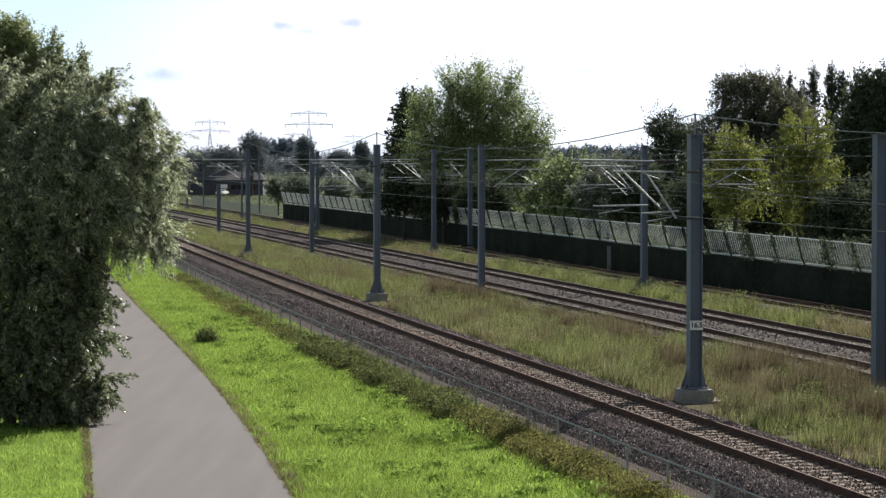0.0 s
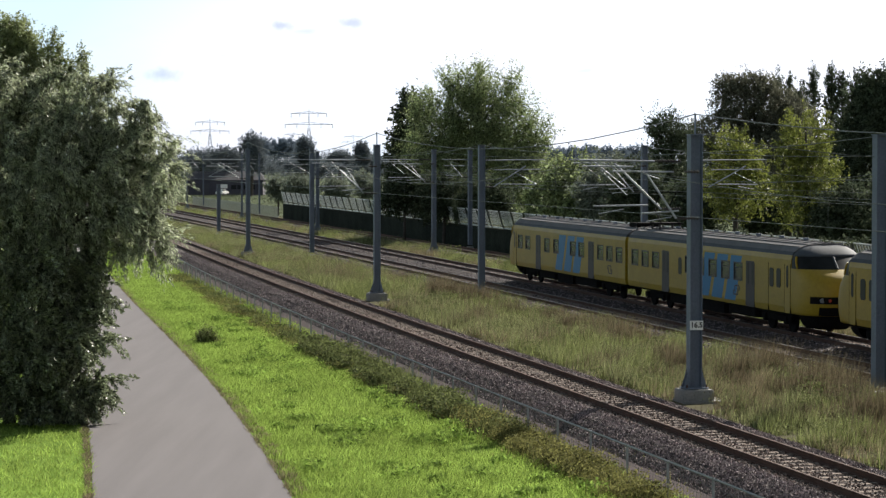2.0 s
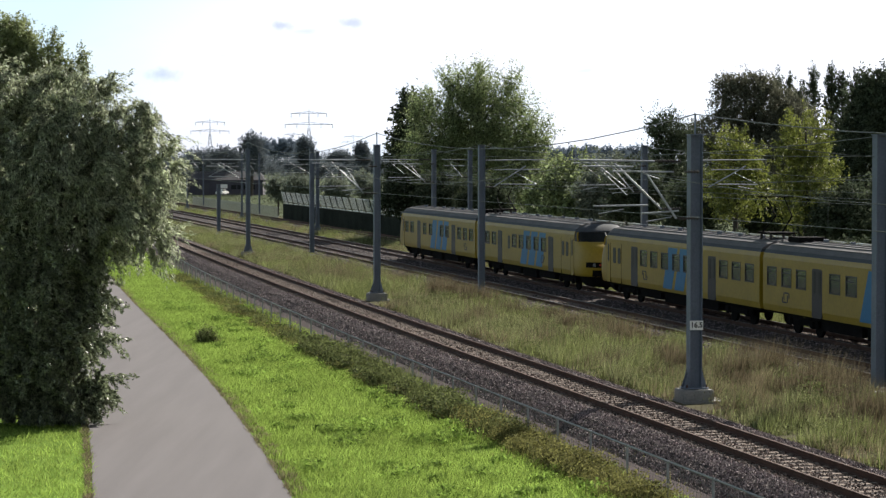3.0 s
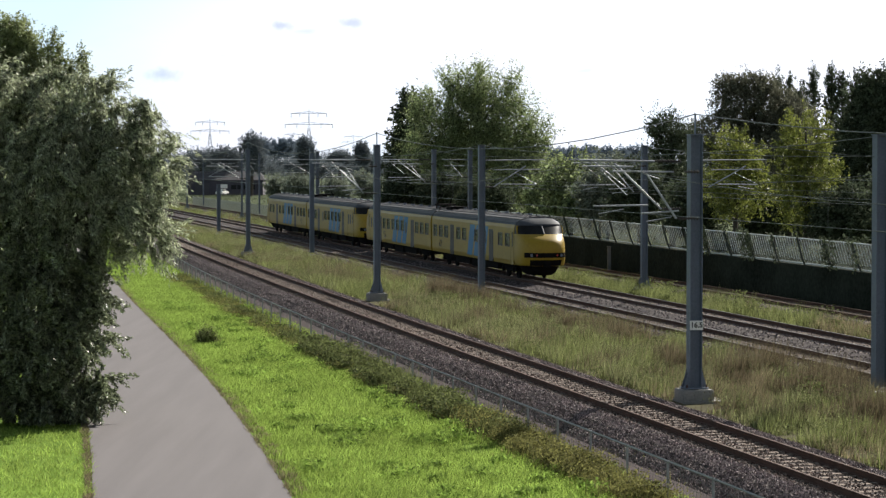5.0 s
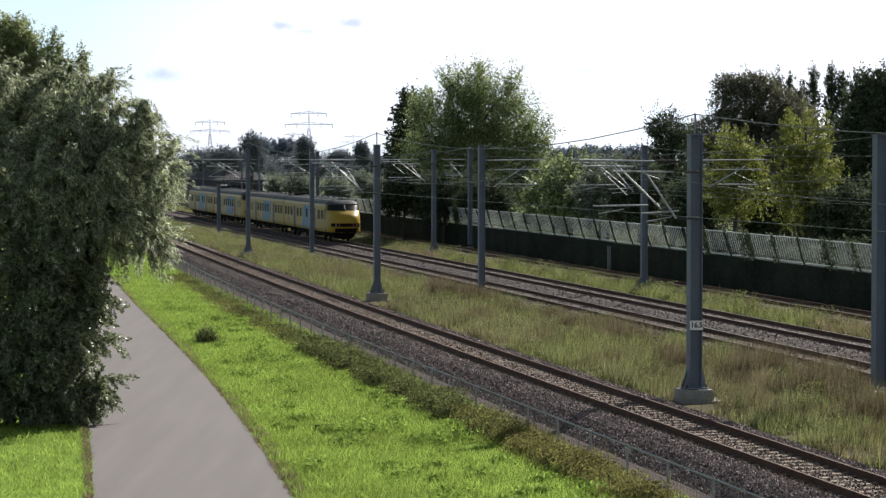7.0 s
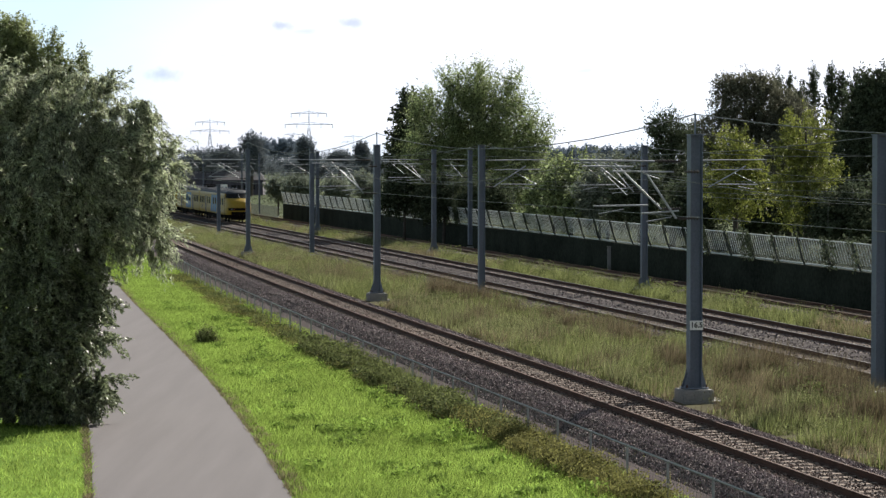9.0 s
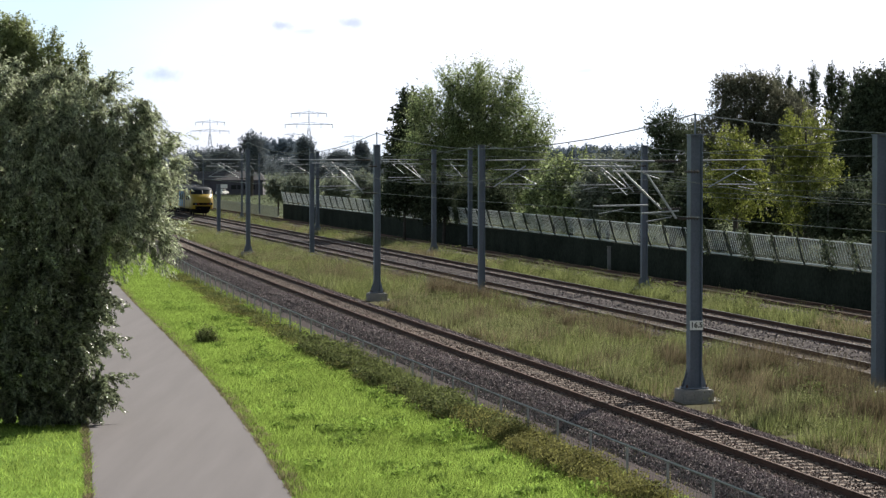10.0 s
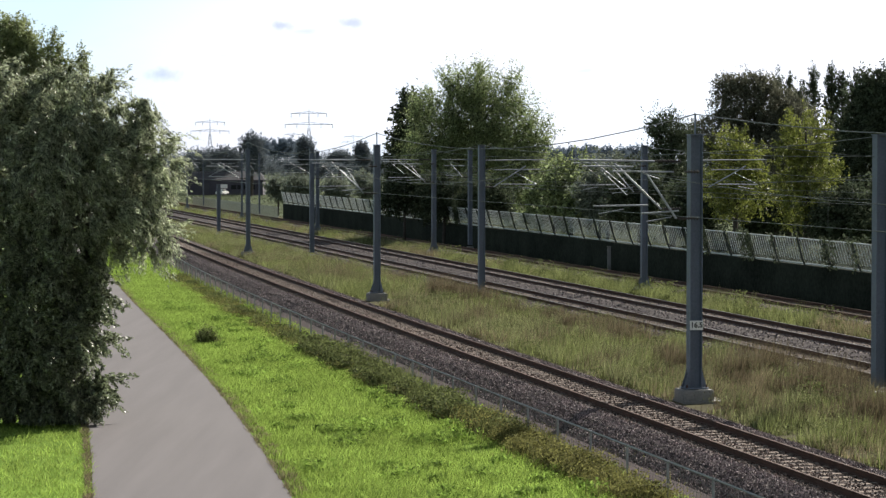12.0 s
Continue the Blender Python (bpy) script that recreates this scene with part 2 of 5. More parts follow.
BLUE = matter("train blue paint", (0.008, 0.145, 0.32), 0.45, vary=0.08, grain=1, fine=8, spec=0.3)
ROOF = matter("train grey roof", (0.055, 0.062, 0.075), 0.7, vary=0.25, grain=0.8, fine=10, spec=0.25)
# lighter grey than the roof edge below it
ROOF_TOP = matter("light grey roof sheet", (0.115, 0.108, 0.112), 0.7, vary=0.3, grain=0.8, fine=10, spec=0.25)
DOORS = matter("train grey door", (0.034, 0.026, 0.028), 0.5, vary=0.15, grain=1, fine=8, spec=0.3)
BLACK = matter("train black underframe", (0.010, 0.009, 0.009), 0.95, vary=0.4, grain=2, fine=15, spec=0.05)
TRAIN_GLASS = clear("train window glass", (0.10, 0.13, 0.125), 0.12)
SEAT = matter("train seat cloth", (0.035, 0.05, 0.048), 0.9, vary=0.3, spec=0.1)
LINING = matter("train interior lining", (0.16, 0.155, 0.13), 0.8, vary=0.15, spec=0.2)
PANE = matter("dark train window", (0.012, 0.013, 0.014), 0.35, vary=0.3, grain=1.0, fine=4, spec=0.12)
RED = matter("tail lamp red", (0.35, 0.03, 0.02), 0.3, vary=0.1)
WHITE = matter("white plate", (0.75, 0.75, 0.72), 0.5, vary=0.08)
INK = matter("black lettering", (0.02, 0.02, 0.02), 0.6, vary=0.1)
# cladding colour leans blue to give the far building its haze
BRICK_DARK = matter("haze tinted dark cladding", (0.06, 0.055, 0.072), 0.8, vary=0.3, grain=0.5, fine=5)
ROOF_GREY = matter("grey roof felt", (0.085, 0.082, 0.09), 0.9, vary=0.2, grain=0.4, fine=4, spec=0.1)
# lattice steel lightened and blued for the haze of distance
PYLON = matter("haze paled pylon steel", (0.30, 0.32, 0.35), 0.8, vary=0.1, spec=0.2)
PALE = matter("pale mesh fence", (0.40, 0.42, 0.36), 0.7, vary=0.2)

rng = np.random.default_rng(5)


# ---- helpers for meshes ----
def quads(name, verts, faces, material, smooth=False):
    """A mesh from numpy arrays; faces have one width (3 or 4)."""
    me = bpy.data.meshes.new(name)
    verts, faces = np.asarray(verts, np.float32), np.asarray(faces, np.int32)
    k = faces.shape[1]
    me.vertices.add(len(verts))
    me.vertices.foreach_set("co", verts.ravel())
    me.loops.add(faces.size)
    me.loops.foreach_set("vertex_index", faces.ravel())
    me.polygons.add(len(faces))
    me.polygons.foreach_set("loop_start", np.arange(0, faces.size, k, dtype=np.int32))
    me.update(calc_edges=True)
    if not smooth:
        me.shade_flat()
    me.materials.append(material)
    return me


def hang(name, me, parent=None, label=""):
    ob = new(name, me)
    ob.parent = parent
    return tagged(ob, label) if label else ob


def part(name, bm, material, parent=None, label="", smooth=False):
    me = bpy.data.meshes.new(name)
    bmesh.ops.recalc_face_normals(bm, faces=bm.faces)
    bm.to_mesh(me)
    bm.free()
    me.materials.append(material)
    if smooth:
        me.polygons.foreach_set("use_smooth", [True] * len(me.polygons))
    return hang(name, me, parent, label)


def box(bm, size, at, turn=None, bevel=0.0):
    made = bmesh.ops.create_cube(bm, size=1.0)["verts"]
    bmesh.ops.scale(bm, vec=size, verts=made)
    if bevel:
        edges = list({e for v in made for e in v.link_edges})
        made = list({v for f in bmesh.ops.bevel(bm, geom=edges, offset=bevel, segments=2, affect="EDGES")["faces"] for v in f.verts} | {v for v in made if v.is_valid})
    if turn is not None:
        bmesh.ops.transform(bm, matrix=turn, verts=made)
    bmesh.ops.translate(bm, vec=at, verts=made)
    return bm


def rod(bm, a, b, r0, r1=None, sides=8):
    a, b = Vector(a), Vector(b)
    d = b - a
    m = Matrix.Translation((a + b) / 2) @ d.to_track_quat("Z", "Y").to_matrix().to_4x4()
    bmesh.ops.create_cone(bm, cap_ends=True, segments=sides, radius1=r0, radius2=r0 if r1 is None else r1, depth=d.length, matrix=m)
    return bm


def B(*boxes):
    bm = bmesh.new()
    for b in boxes:
        box(bm, *b)
    return bm


def thing(name, m, label, category, group="", kind=""):
    ob = new(name)
    ob.matrix_basis = m
    return tagged(ob, label, category, group, kind)


# ---- the lines of the railway: x as a function of y ----
def cubic(c, lo=-120, hi=430):
    def f(y):
        y = np.asarray(y, float)
        k = np.clip(y, lo, hi)
        v = c[0] + c[1] * k + c[2] * k ** 2 + c[3] * k ** 3
        s = c[1] + 2 * c[2] * k + 3 * c[3] * k ** 2
        return v + s * (y - k)
    return f


MAIN = cubic((35.98295, -0.20598, -4.67218e-5, 3.74657e-8))
NEAR = cubic((20.87091, -0.222906, 7.08513e-5, 4.31853e-9))


def along(line, y, off, z=0.0):
    """Points beside a line: off metres to its far side, at height z."""
    y = np.asarray(y, float)
    s = (line(y + 0.5) - line(y - 0.5))
    n = np.sqrt(1 + s * s)
    return np.stack([line(y) + off / n, y - off * s / n, np.zeros_like(y) + z], -1)


def sweep(line, ys, profile, closed=False):
    """A profile (off, z) drawn along a line: vertices and quads."""
    rows = np.stack([along(line, ys, o, z) for o, z in profile], 1)
    n, k = rows.shape[:2]
    idx = np.arange(n * k).reshape(n, k)
    if closed:
        idx = np.concatenate([idx, idx[:, :1]], 1)
    f = np.stack([idx[:-1, :-1], idx[:-1, 1:], idx[1:, 1:], idx[1:, :-1]], -1).reshape(-1, 4)
    return rows.reshape(-1, 3), f


def leafage(centres, length, width, fall=0.3, lean=(0, 0, 0), ways=None):
    """Small pointed leaves round given centres, along given ways where there are any."""
    n = len(centres)
    d = rng.normal(size=(n, 3))
    d /= np.linalg.norm(d, axis=1, keepdims=True)
    if ways is not None:
        d = d * 0.75 + ways / np.linalg.norm(ways, axis=1, keepdims=True)
    d = d * (1 - fall) + np.array([0, 0, -1.0]) * fall + np.asarray(lean)
    d /= np.linalg.norm(d, axis=1, keepdims=True)
    s = np.cross(d, rng.normal(size=(n, 3)))
    s /= np.linalg.norm(s, axis=1, keepdims=True)
    k = rng.uniform(0.6, 1.4, (n, 1))
    d, s = d * k * length / 2, s * k * width / 2
    v = np.stack([centres - d + s, centres - d - s, centres + d], 1).reshape(-1, 3)
    return v, np.arange(n * 3).reshape(-1, 3)


def blades(points, height, width, bend=0.35, wind=(0, 0)):
    """Grass blades standing on points: one tapered triangle pair each."""
    n = len(points)
    a = rng.uniform(0, 2 * np.pi, n)
    h = height * rng.uniform(0.5, 1.3, n)
    side = np.stack([np.cos(a), np.sin(a), 0 * a], -1) * (width / 2)
    b = rng.normal(size=(n, 2)) * bend
    tip = np.stack([(b[:, 0] + wind[0]) * h, (b[:, 1] + wind[1]) * h, h], -1)
    v = np.stack([points - side, points + side, points + tip], 1).reshape(-1, 3)
    return v, np.arange(n * 3).reshape(-1, 3)


def strip_points(line, y0, y1, o0, o1, n, z, near=1.0):
    """n points in a strip beside a line, thinning with distance by the power near."""
    u = rng.uniform(0, 1, n)
    if near == 1.0:
        y = y0 * (y1 / y0) ** u
    else:
        y = y0 + (y1 - y0) * u ** near
    o = rng.uniform(0, 1, n)
    lo = o0(y) if callable(o0) else o0
    hi = o1(y) if callable(o1) else o1
    off = lo + (hi - lo) * o
    p = along(line, y, 0, 0)
    s = line(y + 0.5) - line(y - 0.5)
    k = np.sqrt(1 + s * s)
    return np.stack([p[:, 0] + off / k, y - off * s / k, np.full(n, z) if np.isscalar(z) else z(off)], -1)

# ---- ground, path and track beds ----
def ribbon(name, left, right, ys, rows, material, label, category, swell=0.0):
    """A strip of ground between two edges (functions of y giving points), with slight swell."""
    a, b = left(ys), right(ys)
    u = np.linspace(0, 1, rows)[None, :, None]
    p = a[:, None, :] * (1 - u) + b[:, None, :] * u
    if swell:
        flat = p.reshape(-1, 3)
        lift = np.array([noise.noise(Vector((x * 0.35, y * 0.12, 3.1))) for x, y, _ in flat]).reshape(p.shape[:2])
        inner = np.sin(np.linspace(0, np.pi, rows))[None, :]
        p[..., 2] += lift * swell * inner
    n, k = p.shape[:2]
    idx = np.arange(n * k).reshape(n, k)
    f = np.stack([idx[:-1, :-1], idx[:-1, 1:], idx[1:, 1:], idx[1:, :-1]], -1).reshape(-1, 4)
    ob = hang(name, quads(name, p.reshape(-1, 3), f, material, True))
    return tagged(ob, label, category, kind="structure")


PATH = cubic((1.60454, -0.0275916, -1.341272e-3, 3.804255e-6), 50, 140)
LOW, PATH_Z, MID = -0.85, -0.70, -0.45
YS = np.concatenate([np.arange(-60, 40, 6.0), np.arange(40, 200, 1.5), np.arange(200, 470, 6.0)])
YP = np.concatenate([np.arange(20, 46, 4.0), np.arange(46, 230, 1.5)])

gx = np.concatenate([-np.geomspace(60, 3500, 9)[::-1], np.linspace(-50, 50, 21), np.geomspace(60, 3500, 9)])
gy = np.concatenate([np.linspace(-200, 0, 5), np.linspace(20, 500, 25), np.geomspace(560, 4600, 10)])
gv = np.array([(x, y, LOW) for y in gy for x in gx])
gi = np.arange(len(gv)).reshape(len(gy), len(gx))
tagged(hang("ground", quads("ground", gv, np.stack([gi[:-1, :-1], gi[:-1, 1:], gi[1:, 1:], gi[1:, :-1]], -1).reshape(-1, 4), FIELD)),
       "flat green meadow reaching the horizon", "ground", kind="structure")

pv, pf = sweep(PATH, YP, [(0.0, LOW), (0.0, PATH_Z), (-2.2, PATH_Z + 0.004), (-4.52, PATH_Z), (-4.52, LOW)])
tagged(hang("cycle_path", quads("cycle_path", pv, pf, ASPHALT)), "smooth grey asphalt cycle path between grass verges", "path", kind="structure")
ribbon("lawn_verge", lambda y: along(PATH, y, 0.0, PATH_Z - 0.02), lambda y: along(NEAR, y, -3.3, -0.72), YP, 14, LAWN, "bright green mown grass between path and fence", "grass", 0.03)
ribbon("path_verge", lambda y: along(PATH, y, -16.0, PATH_Z - 0.02), lambda y: along(PATH, y, -4.53, PATH_Z - 0.02), YP, 12, LAWN, "green grass along the path under the willow", "grass", 0.03)
ribbon("track_verge", lambda y: along(NEAR, y, 2.0, MID), lambda y: along(MAIN, y, -6.0, MID), YS, 14, SOIL, "rough dry grass strip between the railway tracks", "grass", 0.22)
ribbon("siding_verge", lambda y: along(MAIN, y, 1.9, MID), lambda y: along(MAIN, y, 11.5, MID), YS, 10, SOIL, "weedy strip beside the siding", "grass", 0.12)

ribbon("cinder_strip", lambda y: along(NEAR, y, -3.55, -0.70), lambda y: along(NEAR, y, -2.6, -0.60), YP, 4, CINDER, "bare cinder strip under the fence", "ground", 0.02)


def crest(o):
    """Height of a ballast bed o metres from a track's middle: scooped between the rails, banked over the sleeper ends."""
    return np.interp(np.abs(o), (0.0, 0.6, 0.95, 1.3, 1.75), (-0.176, -0.190, -0.168, -0.172, -0.232))


def bed(name, line, centres, half, label, low=-0.75):
    mid = sum(centres) / len(centres)
    offs = sorted({round(c + k, 3) for c in centres for k in (-1.75, -1.3, -0.95, -0.6, 0.0, 0.6, 0.95, 1.3, 1.75)} | {mid - half, mid + half})
    prof = [(offs[0] - 1.1, low)] + [(o, float(max(crest(o - c) for c in centres))) for o in offs] + [(offs[-1] + 0.8, low)]
    v, f = sweep(line, YS, prof)
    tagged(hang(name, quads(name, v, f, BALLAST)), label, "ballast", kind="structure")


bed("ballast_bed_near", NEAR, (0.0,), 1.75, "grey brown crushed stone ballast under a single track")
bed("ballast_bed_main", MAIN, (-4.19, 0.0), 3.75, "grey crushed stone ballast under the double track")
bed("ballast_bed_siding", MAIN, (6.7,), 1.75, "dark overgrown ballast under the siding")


def stones(name, line, y0, y1, o0, o1, n, size, z, label, mat=STONE):
    """Loose stones lying on a bed, as joined geometry."""
    p = strip_points(line, y0, y1, o0, o1, n, z)
    v0 = np.array([(1, 0, -0.3), (0, 1, -0.3), (-1, 0, -0.3), (0, -1, -0.3), (0, 0, 1)], float)
    f0 = np.array([(0, 1, 4), (1, 2, 4), (2, 3, 4), (3, 0, 4)])
    k = rng.uniform(0.5, 1.3, (n, 5, 3)) * size / 2
    w = v0[None] * k + rng.normal(size=(n, 5, 3)) * size * 0.13
    v = (w + p[:, None, :]).reshape(-1, 3)
    f = (f0[None] + (np.arange(n) * 5)[:, None, None]).reshape(-1, 3)
    tagged(hang(name, quads(name, v, f, mat)), label, "ballast", kind="stuff")


def bed_height(centres, half, low=-0.75):
    mid = sum(centres) / len(centres)

    def z(off):
        top = np.max([crest(off - c) for c in centres], axis=0)
        a = np.abs(off - mid) - half
        return np.where(a < 0, top, -0.22 - a / 1.1 * (abs(low) - 0.22)) + 0.012
    return z


stones("ballast_stones", NEAR, 42, 190, -2.85, -1.15, 50000, 0.064, bed_height((0.0,), 1.75), "loose grey and brown ballast stones")
stones("ballast_stones", NEAR, 42, 190, 1.15, 2.5, 28000, 0.064, bed_height((0.0,), 1.75), "loose grey and brown ballast stones")
stones("ballast_stones", NEAR, 42, 190, -1.2, 1.2, 24000, 0.065, bed_height((0.0,), 1.75), "rust stained stones between the rails", STONE_RUST)
stones("ballast_stones", MAIN, 64, 260, -6.6, 2.3, 34000, 0.09, bed_height((-4.19, 0.0), 3.75), "loose grey ballast stones, coloured darker to deepen the train shade", STONE_MAIN)


# ---- tracks ----
def track(name, line, off, label, y0=-30.0, sleepers_from=48.0, head=HEAD):
    t = tagged(new(name), label, "railway track", "railway tracks")
    for side in (-1, 1):
        o = off + side * 0.7535
        web = [(o - 0.075, -0.168), (o + 0.075, -0.168), (o + 0.07, -0.14), (o + 0.018, -0.125), (o + 0.018, -0.045), (o + 0.036, -0.03), (o + 0.036, -0.008),
               (o - 0.036, -0.008), (o - 0.036, -0.03), (o - 0.018, -0.045), (o - 0.018, -0.125), (o - 0.07, -0.14)]
        v, f = sweep(line, YS, web, closed=True)
        r = hang("rail", quads("rail", v, f, RUST), t)
        v, f = sweep(line, YS, [(o - 0.034, -0.007), (o - 0.03, 0.0), (o + 0.03, 0.0), (o + 0.034, -0.007)])
        hang("running_surface", quads("running_surface", v, f, head), r, "polished steel running surface")
    return t


SLEEPER_MESH = {}


def sleepers(t, line, off, y0, count, extra):
    """Concrete sleepers 0.6 m apart: the nearest singly, the far ones joined."""
    if "one" not in SLEEPER_MESH:
        bm = B(((2.5, 0.26, 0.2), (0, 0, -0.27)), ((0.34, 0.16, 0.03), (0.7535, 0, -0.163)), ((0.34, 0.16, 0.03), (-0.7535, 0, -0.163)))
        me = bpy.data.meshes.new("sleeper")
        bm.to_mesh(me)
        bm.free()
        me.materials.append(SLEEPER)
        SLEEPER_MESH["one"] = me
        SLEEPER_MESH["v"] = np.array([v.co for v in me.vertices])
        SLEEPER_MESH["f"] = np.array([list(p.vertices) for p in me.polygons])
    vv, ff, y = [], [], y0
    for i in range(count + extra):
        s = float(line(y + 0.5) - line(y - 0.5))
        c = along(line, np.array([y]), off, 0)[0]
        turn = -math.atan(s)
        if i < count:
            ob = new("sleeper", SLEEPER_MESH["one"])
            ob.parent = t
            ob.matrix_basis = Matrix.Translation(c) @ Matrix.Rotation(turn, 4, "Z")
        else:
            co, si = math.cos(turn), math.sin(turn)
            w = SLEEPER_MESH["v"] @ np.array([(co, si, 0), (-si, co, 0), (0, 0, 1)]) + c
            ff.append(SLEEPER_MESH["f"] + sum(len(a) for a in vv))
            vv.append(w)
        y += 0.6 / math.sqrt(1 + s * s)
    if vv:
        tagged(hang("far_sleepers", quads("far_sleepers", np.concatenate(vv), np.concatenate(ff), SLEEPER), t), kind="stuff")


track_near = track("railway_track", NEAR, 0.0, "single railway track with rusty rails on concrete sleepers", head=RUST)
track_second = track("railway_track", MAIN, -4.19, "railway track with polished rails beside grass")
track_main = track("railway_track", MAIN, 0.0, "railway track with polished rails that the yellow train uses")
track_siding = track("railway_track", MAIN, 6.7, "overgrown rusty siding beside the noise barrier", head=RUST)

# ---- lineside masts with their brackets ----
def mast_heading(line, y):
    return math.degrees(-math.atan(float(line(y + 0.5) - line(y - 0.5))))


# kinds of bracket: root and rise of the strut, its head, the tubes as shares of the reach
BRACKETS = {
    "single": dict(root=0.65, low=5.57, head=(0.75, -0.30), start=0.25, second=(0.22, 1.0, -0.50), reg=(0.33, 0.93, 5.72), stay=(0.58, 6.30, 0.93, 5.72)),
    "upper": dict(root=0.80, low=5.50, head=(0.72, -0.06), start=1.02, second=(0.53, 1.04, -0.17), reg=(0.38, 0.93, 5.62), stay=(0.86, 6.72, 0.60, 5.95)),
    "lower": dict(root=0.88, low=5.25, head=(0.57, -0.36), start=0.62, second=(0.30, 0.90, -0.32), reg=(0.25, 0.62, 5.42), stay=(0.62, 6.64, 0.44, 6.45)),
}


def bracket(m, name, y, reach, top=6.98, side=-1, style="single"):
    """A swivel bracket of aluminium tubes reaching over the track; side -1: to the near side."""
    k, s, end = BRACKETS[style], side, side * reach
    b = part(name, rod(bmesh.new(), (s * k["root"], y, k["low"]), (end * k["head"][0], y, top + k["head"][1]), 0.034), TUBE, m, "bare aluminium bracket tube")
    if style != "lower":
        part("top_tube", rod(bmesh.new(), (s * k["start"], y, top), (end * 1.07, y, top + 0.03), 0.03), TUBE, b)
    u, v, dz = k["second"]
    part("second_tube", rod(bmesh.new(), (end * u, y, top + dz), (end * v, y, top + dz + 0.02), 0.026), TUBE, b)
    u, v, z = k["reg"]
    part("registration_tube", rod(bmesh.new(), (end * u, y, z + (0.06 if style == "lower" else 0.0)), (end * v, y, z - 0.02), 0.027), TUBE, b)
    part("steady_arm", rod(bmesh.new(), (end * (v - 0.3), y, z - 0.12), (end * (v - 0.05), y, z - 0.26), 0.016), TUBE, b)
    u, z0, v, z1 = k["stay"]
    part("stay", rod(bmesh.new(), (end * u, y, z0), (end * v, y, z1), 0.016), TUBE, b)
    feet = [(k["root"], k["low"]), (k["start"], top + (k["second"][2] if style == "lower" else 0.0))]
    for x, z in feet:
        bm = rod(bmesh.new(), (s * 0.15, y, z), (s * max(x, 0.3), y, z), 0.024)
        for q in range(max(2, int((x - 0.2) / 0.09))):
            rod(bm, (s * (0.2 + 0.09 * q), y, z), (s * (0.225 + 0.09 * q), y, z), 0.058)
        part("insulator", bm, INSUL, b, "dark ribbed insulator")
    return b


def mast(x, y, line, label, height=7.78, reach=3.2, side=-1, twin=False, foot=True, width=0.33, both=False, bare=False):
    m = thing("catenary_mast", pose(x, y, 0, 0, 0, mast_heading(line, y)), label, "railway mast", "masts along the railway")
    w = width
    h, g = w / 2, 0.011
    ring = [(-h, -h), (-h + 0.024, -h), (-h + 0.024, -g), (h - 0.024, -g), (h - 0.024, -h), (h, -h), (h, h), (h - 0.024, h), (h - 0.024, g), (-h + 0.024, g), (-h + 0.024, h), (-h, h)]
    bm = bmesh.new()
    low = [bm.verts.new((x, y, 0.03)) for x, y in ring]
    up = [bm.verts.new((x, y, height)) for x, y in ring]
    for i in range(12):
        bm.faces.new((low[i], low[(i + 1) % 12], up[(i + 1) % 12], up[i]))
    bm.faces.new(low[::-1]), bm.faces.new(up)
    part("column", bm, GALV, m)
    part("cap", B(((w + 0.08, w + 0.06, 0.02), (0, 0, height + 0.012))), GALV, m)
    if line is NEAR:
        part("riser", rod(bmesh.new(), (0, 0, height), (0, 0, 8.44), 0.03, sides=6), GALV, m)
    if foot:
        part("foundation", B(((0.98, 0.98, 0.9), (0, 0, -0.47), None, 0.03)), CONCRETE, m, "weathered concrete foundation block")
        part("footing_slab", B(((1.35, 1.25, 0.14), (0.18, 0.0, -0.42), None, 0.02)), CONCRETE, m)
        part("base_plate", B(((0.74, 0.62, 0.04), (0, 0, 0.02))), GALV, m)
        for sx in (-1, 1):
            for sy in (-1, 1):
                part("bolt", rod(bmesh.new(), (sx * 0.31, sy * 0.25, 0.0), (sx * 0.31, sy * 0.25, 0.13), 0.024, sides=6), RUST, m)
        for sx in (-1, 1):
            bm = bmesh.new()
            for sy in (-0.13, 0.13):
                a = [bm.verts.new(c) for c in ((sx * w / 2, sy - 0.01, 0.04), (sx * (w / 2 + 0.17), sy - 0.01, 0.04), (sx * w / 2, sy - 0.01, 0.62))]
                c = [bm.verts.new((v.co.x, v.co.y + 0.02, v.co.z)) for v in a]
                bm.faces.new(a), bm.faces.new(c[::-1])
                for i in range(3):
                    bm.faces.new((a[i], a[(i + 1) % 3], c[(i + 1) % 3], c[i]))
            part("gusset", bm, GALV, m)
    else:
        part("foundation", B(((0.5, 0.5, 0.8), (0, 0, -0.5), None, 0.02)), CONCRETE, m)
    if bare:
        return m
    for sd in ((side, -side) if both else (side,)):
        for dy, style in (((-0.9, "lower"), (0.9, "upper")) if twin else ((0.0, "single"),)):
            bracket(m, "bracket", dy, reach, side=sd, style=style)
    return m


mast_a = mast(7.73, 75.22, NEAR, "grey steel mast with a kilometre plate on a concrete foot", twin=True, width=0.39)
mast(-3.48, 129.01, NEAR, "grey steel catenary mast on a square concrete foot", twin=True)
mast(-14.83, 186.43, NEAR, "grey steel catenary mast standing in grass")
mast(13.41, 75.13, MAIN, "grey steel catenary mast beside the double track", side=1, reach=3.2, foot=False, width=0.39)
mast(2.03, 129.18, MAIN, "grey steel catenary mast standing in tall grass", side=1, reach=3.2, foot=False)
mast(-9.82, 183.54, MAIN, "grey steel catenary mast standing in tall grass", side=1, reach=3.2, foot=False)
mast(-21.75, 237.58, MAIN, "short grey steel post standing in tall grass", height=4.6, foot=False, bare=True)
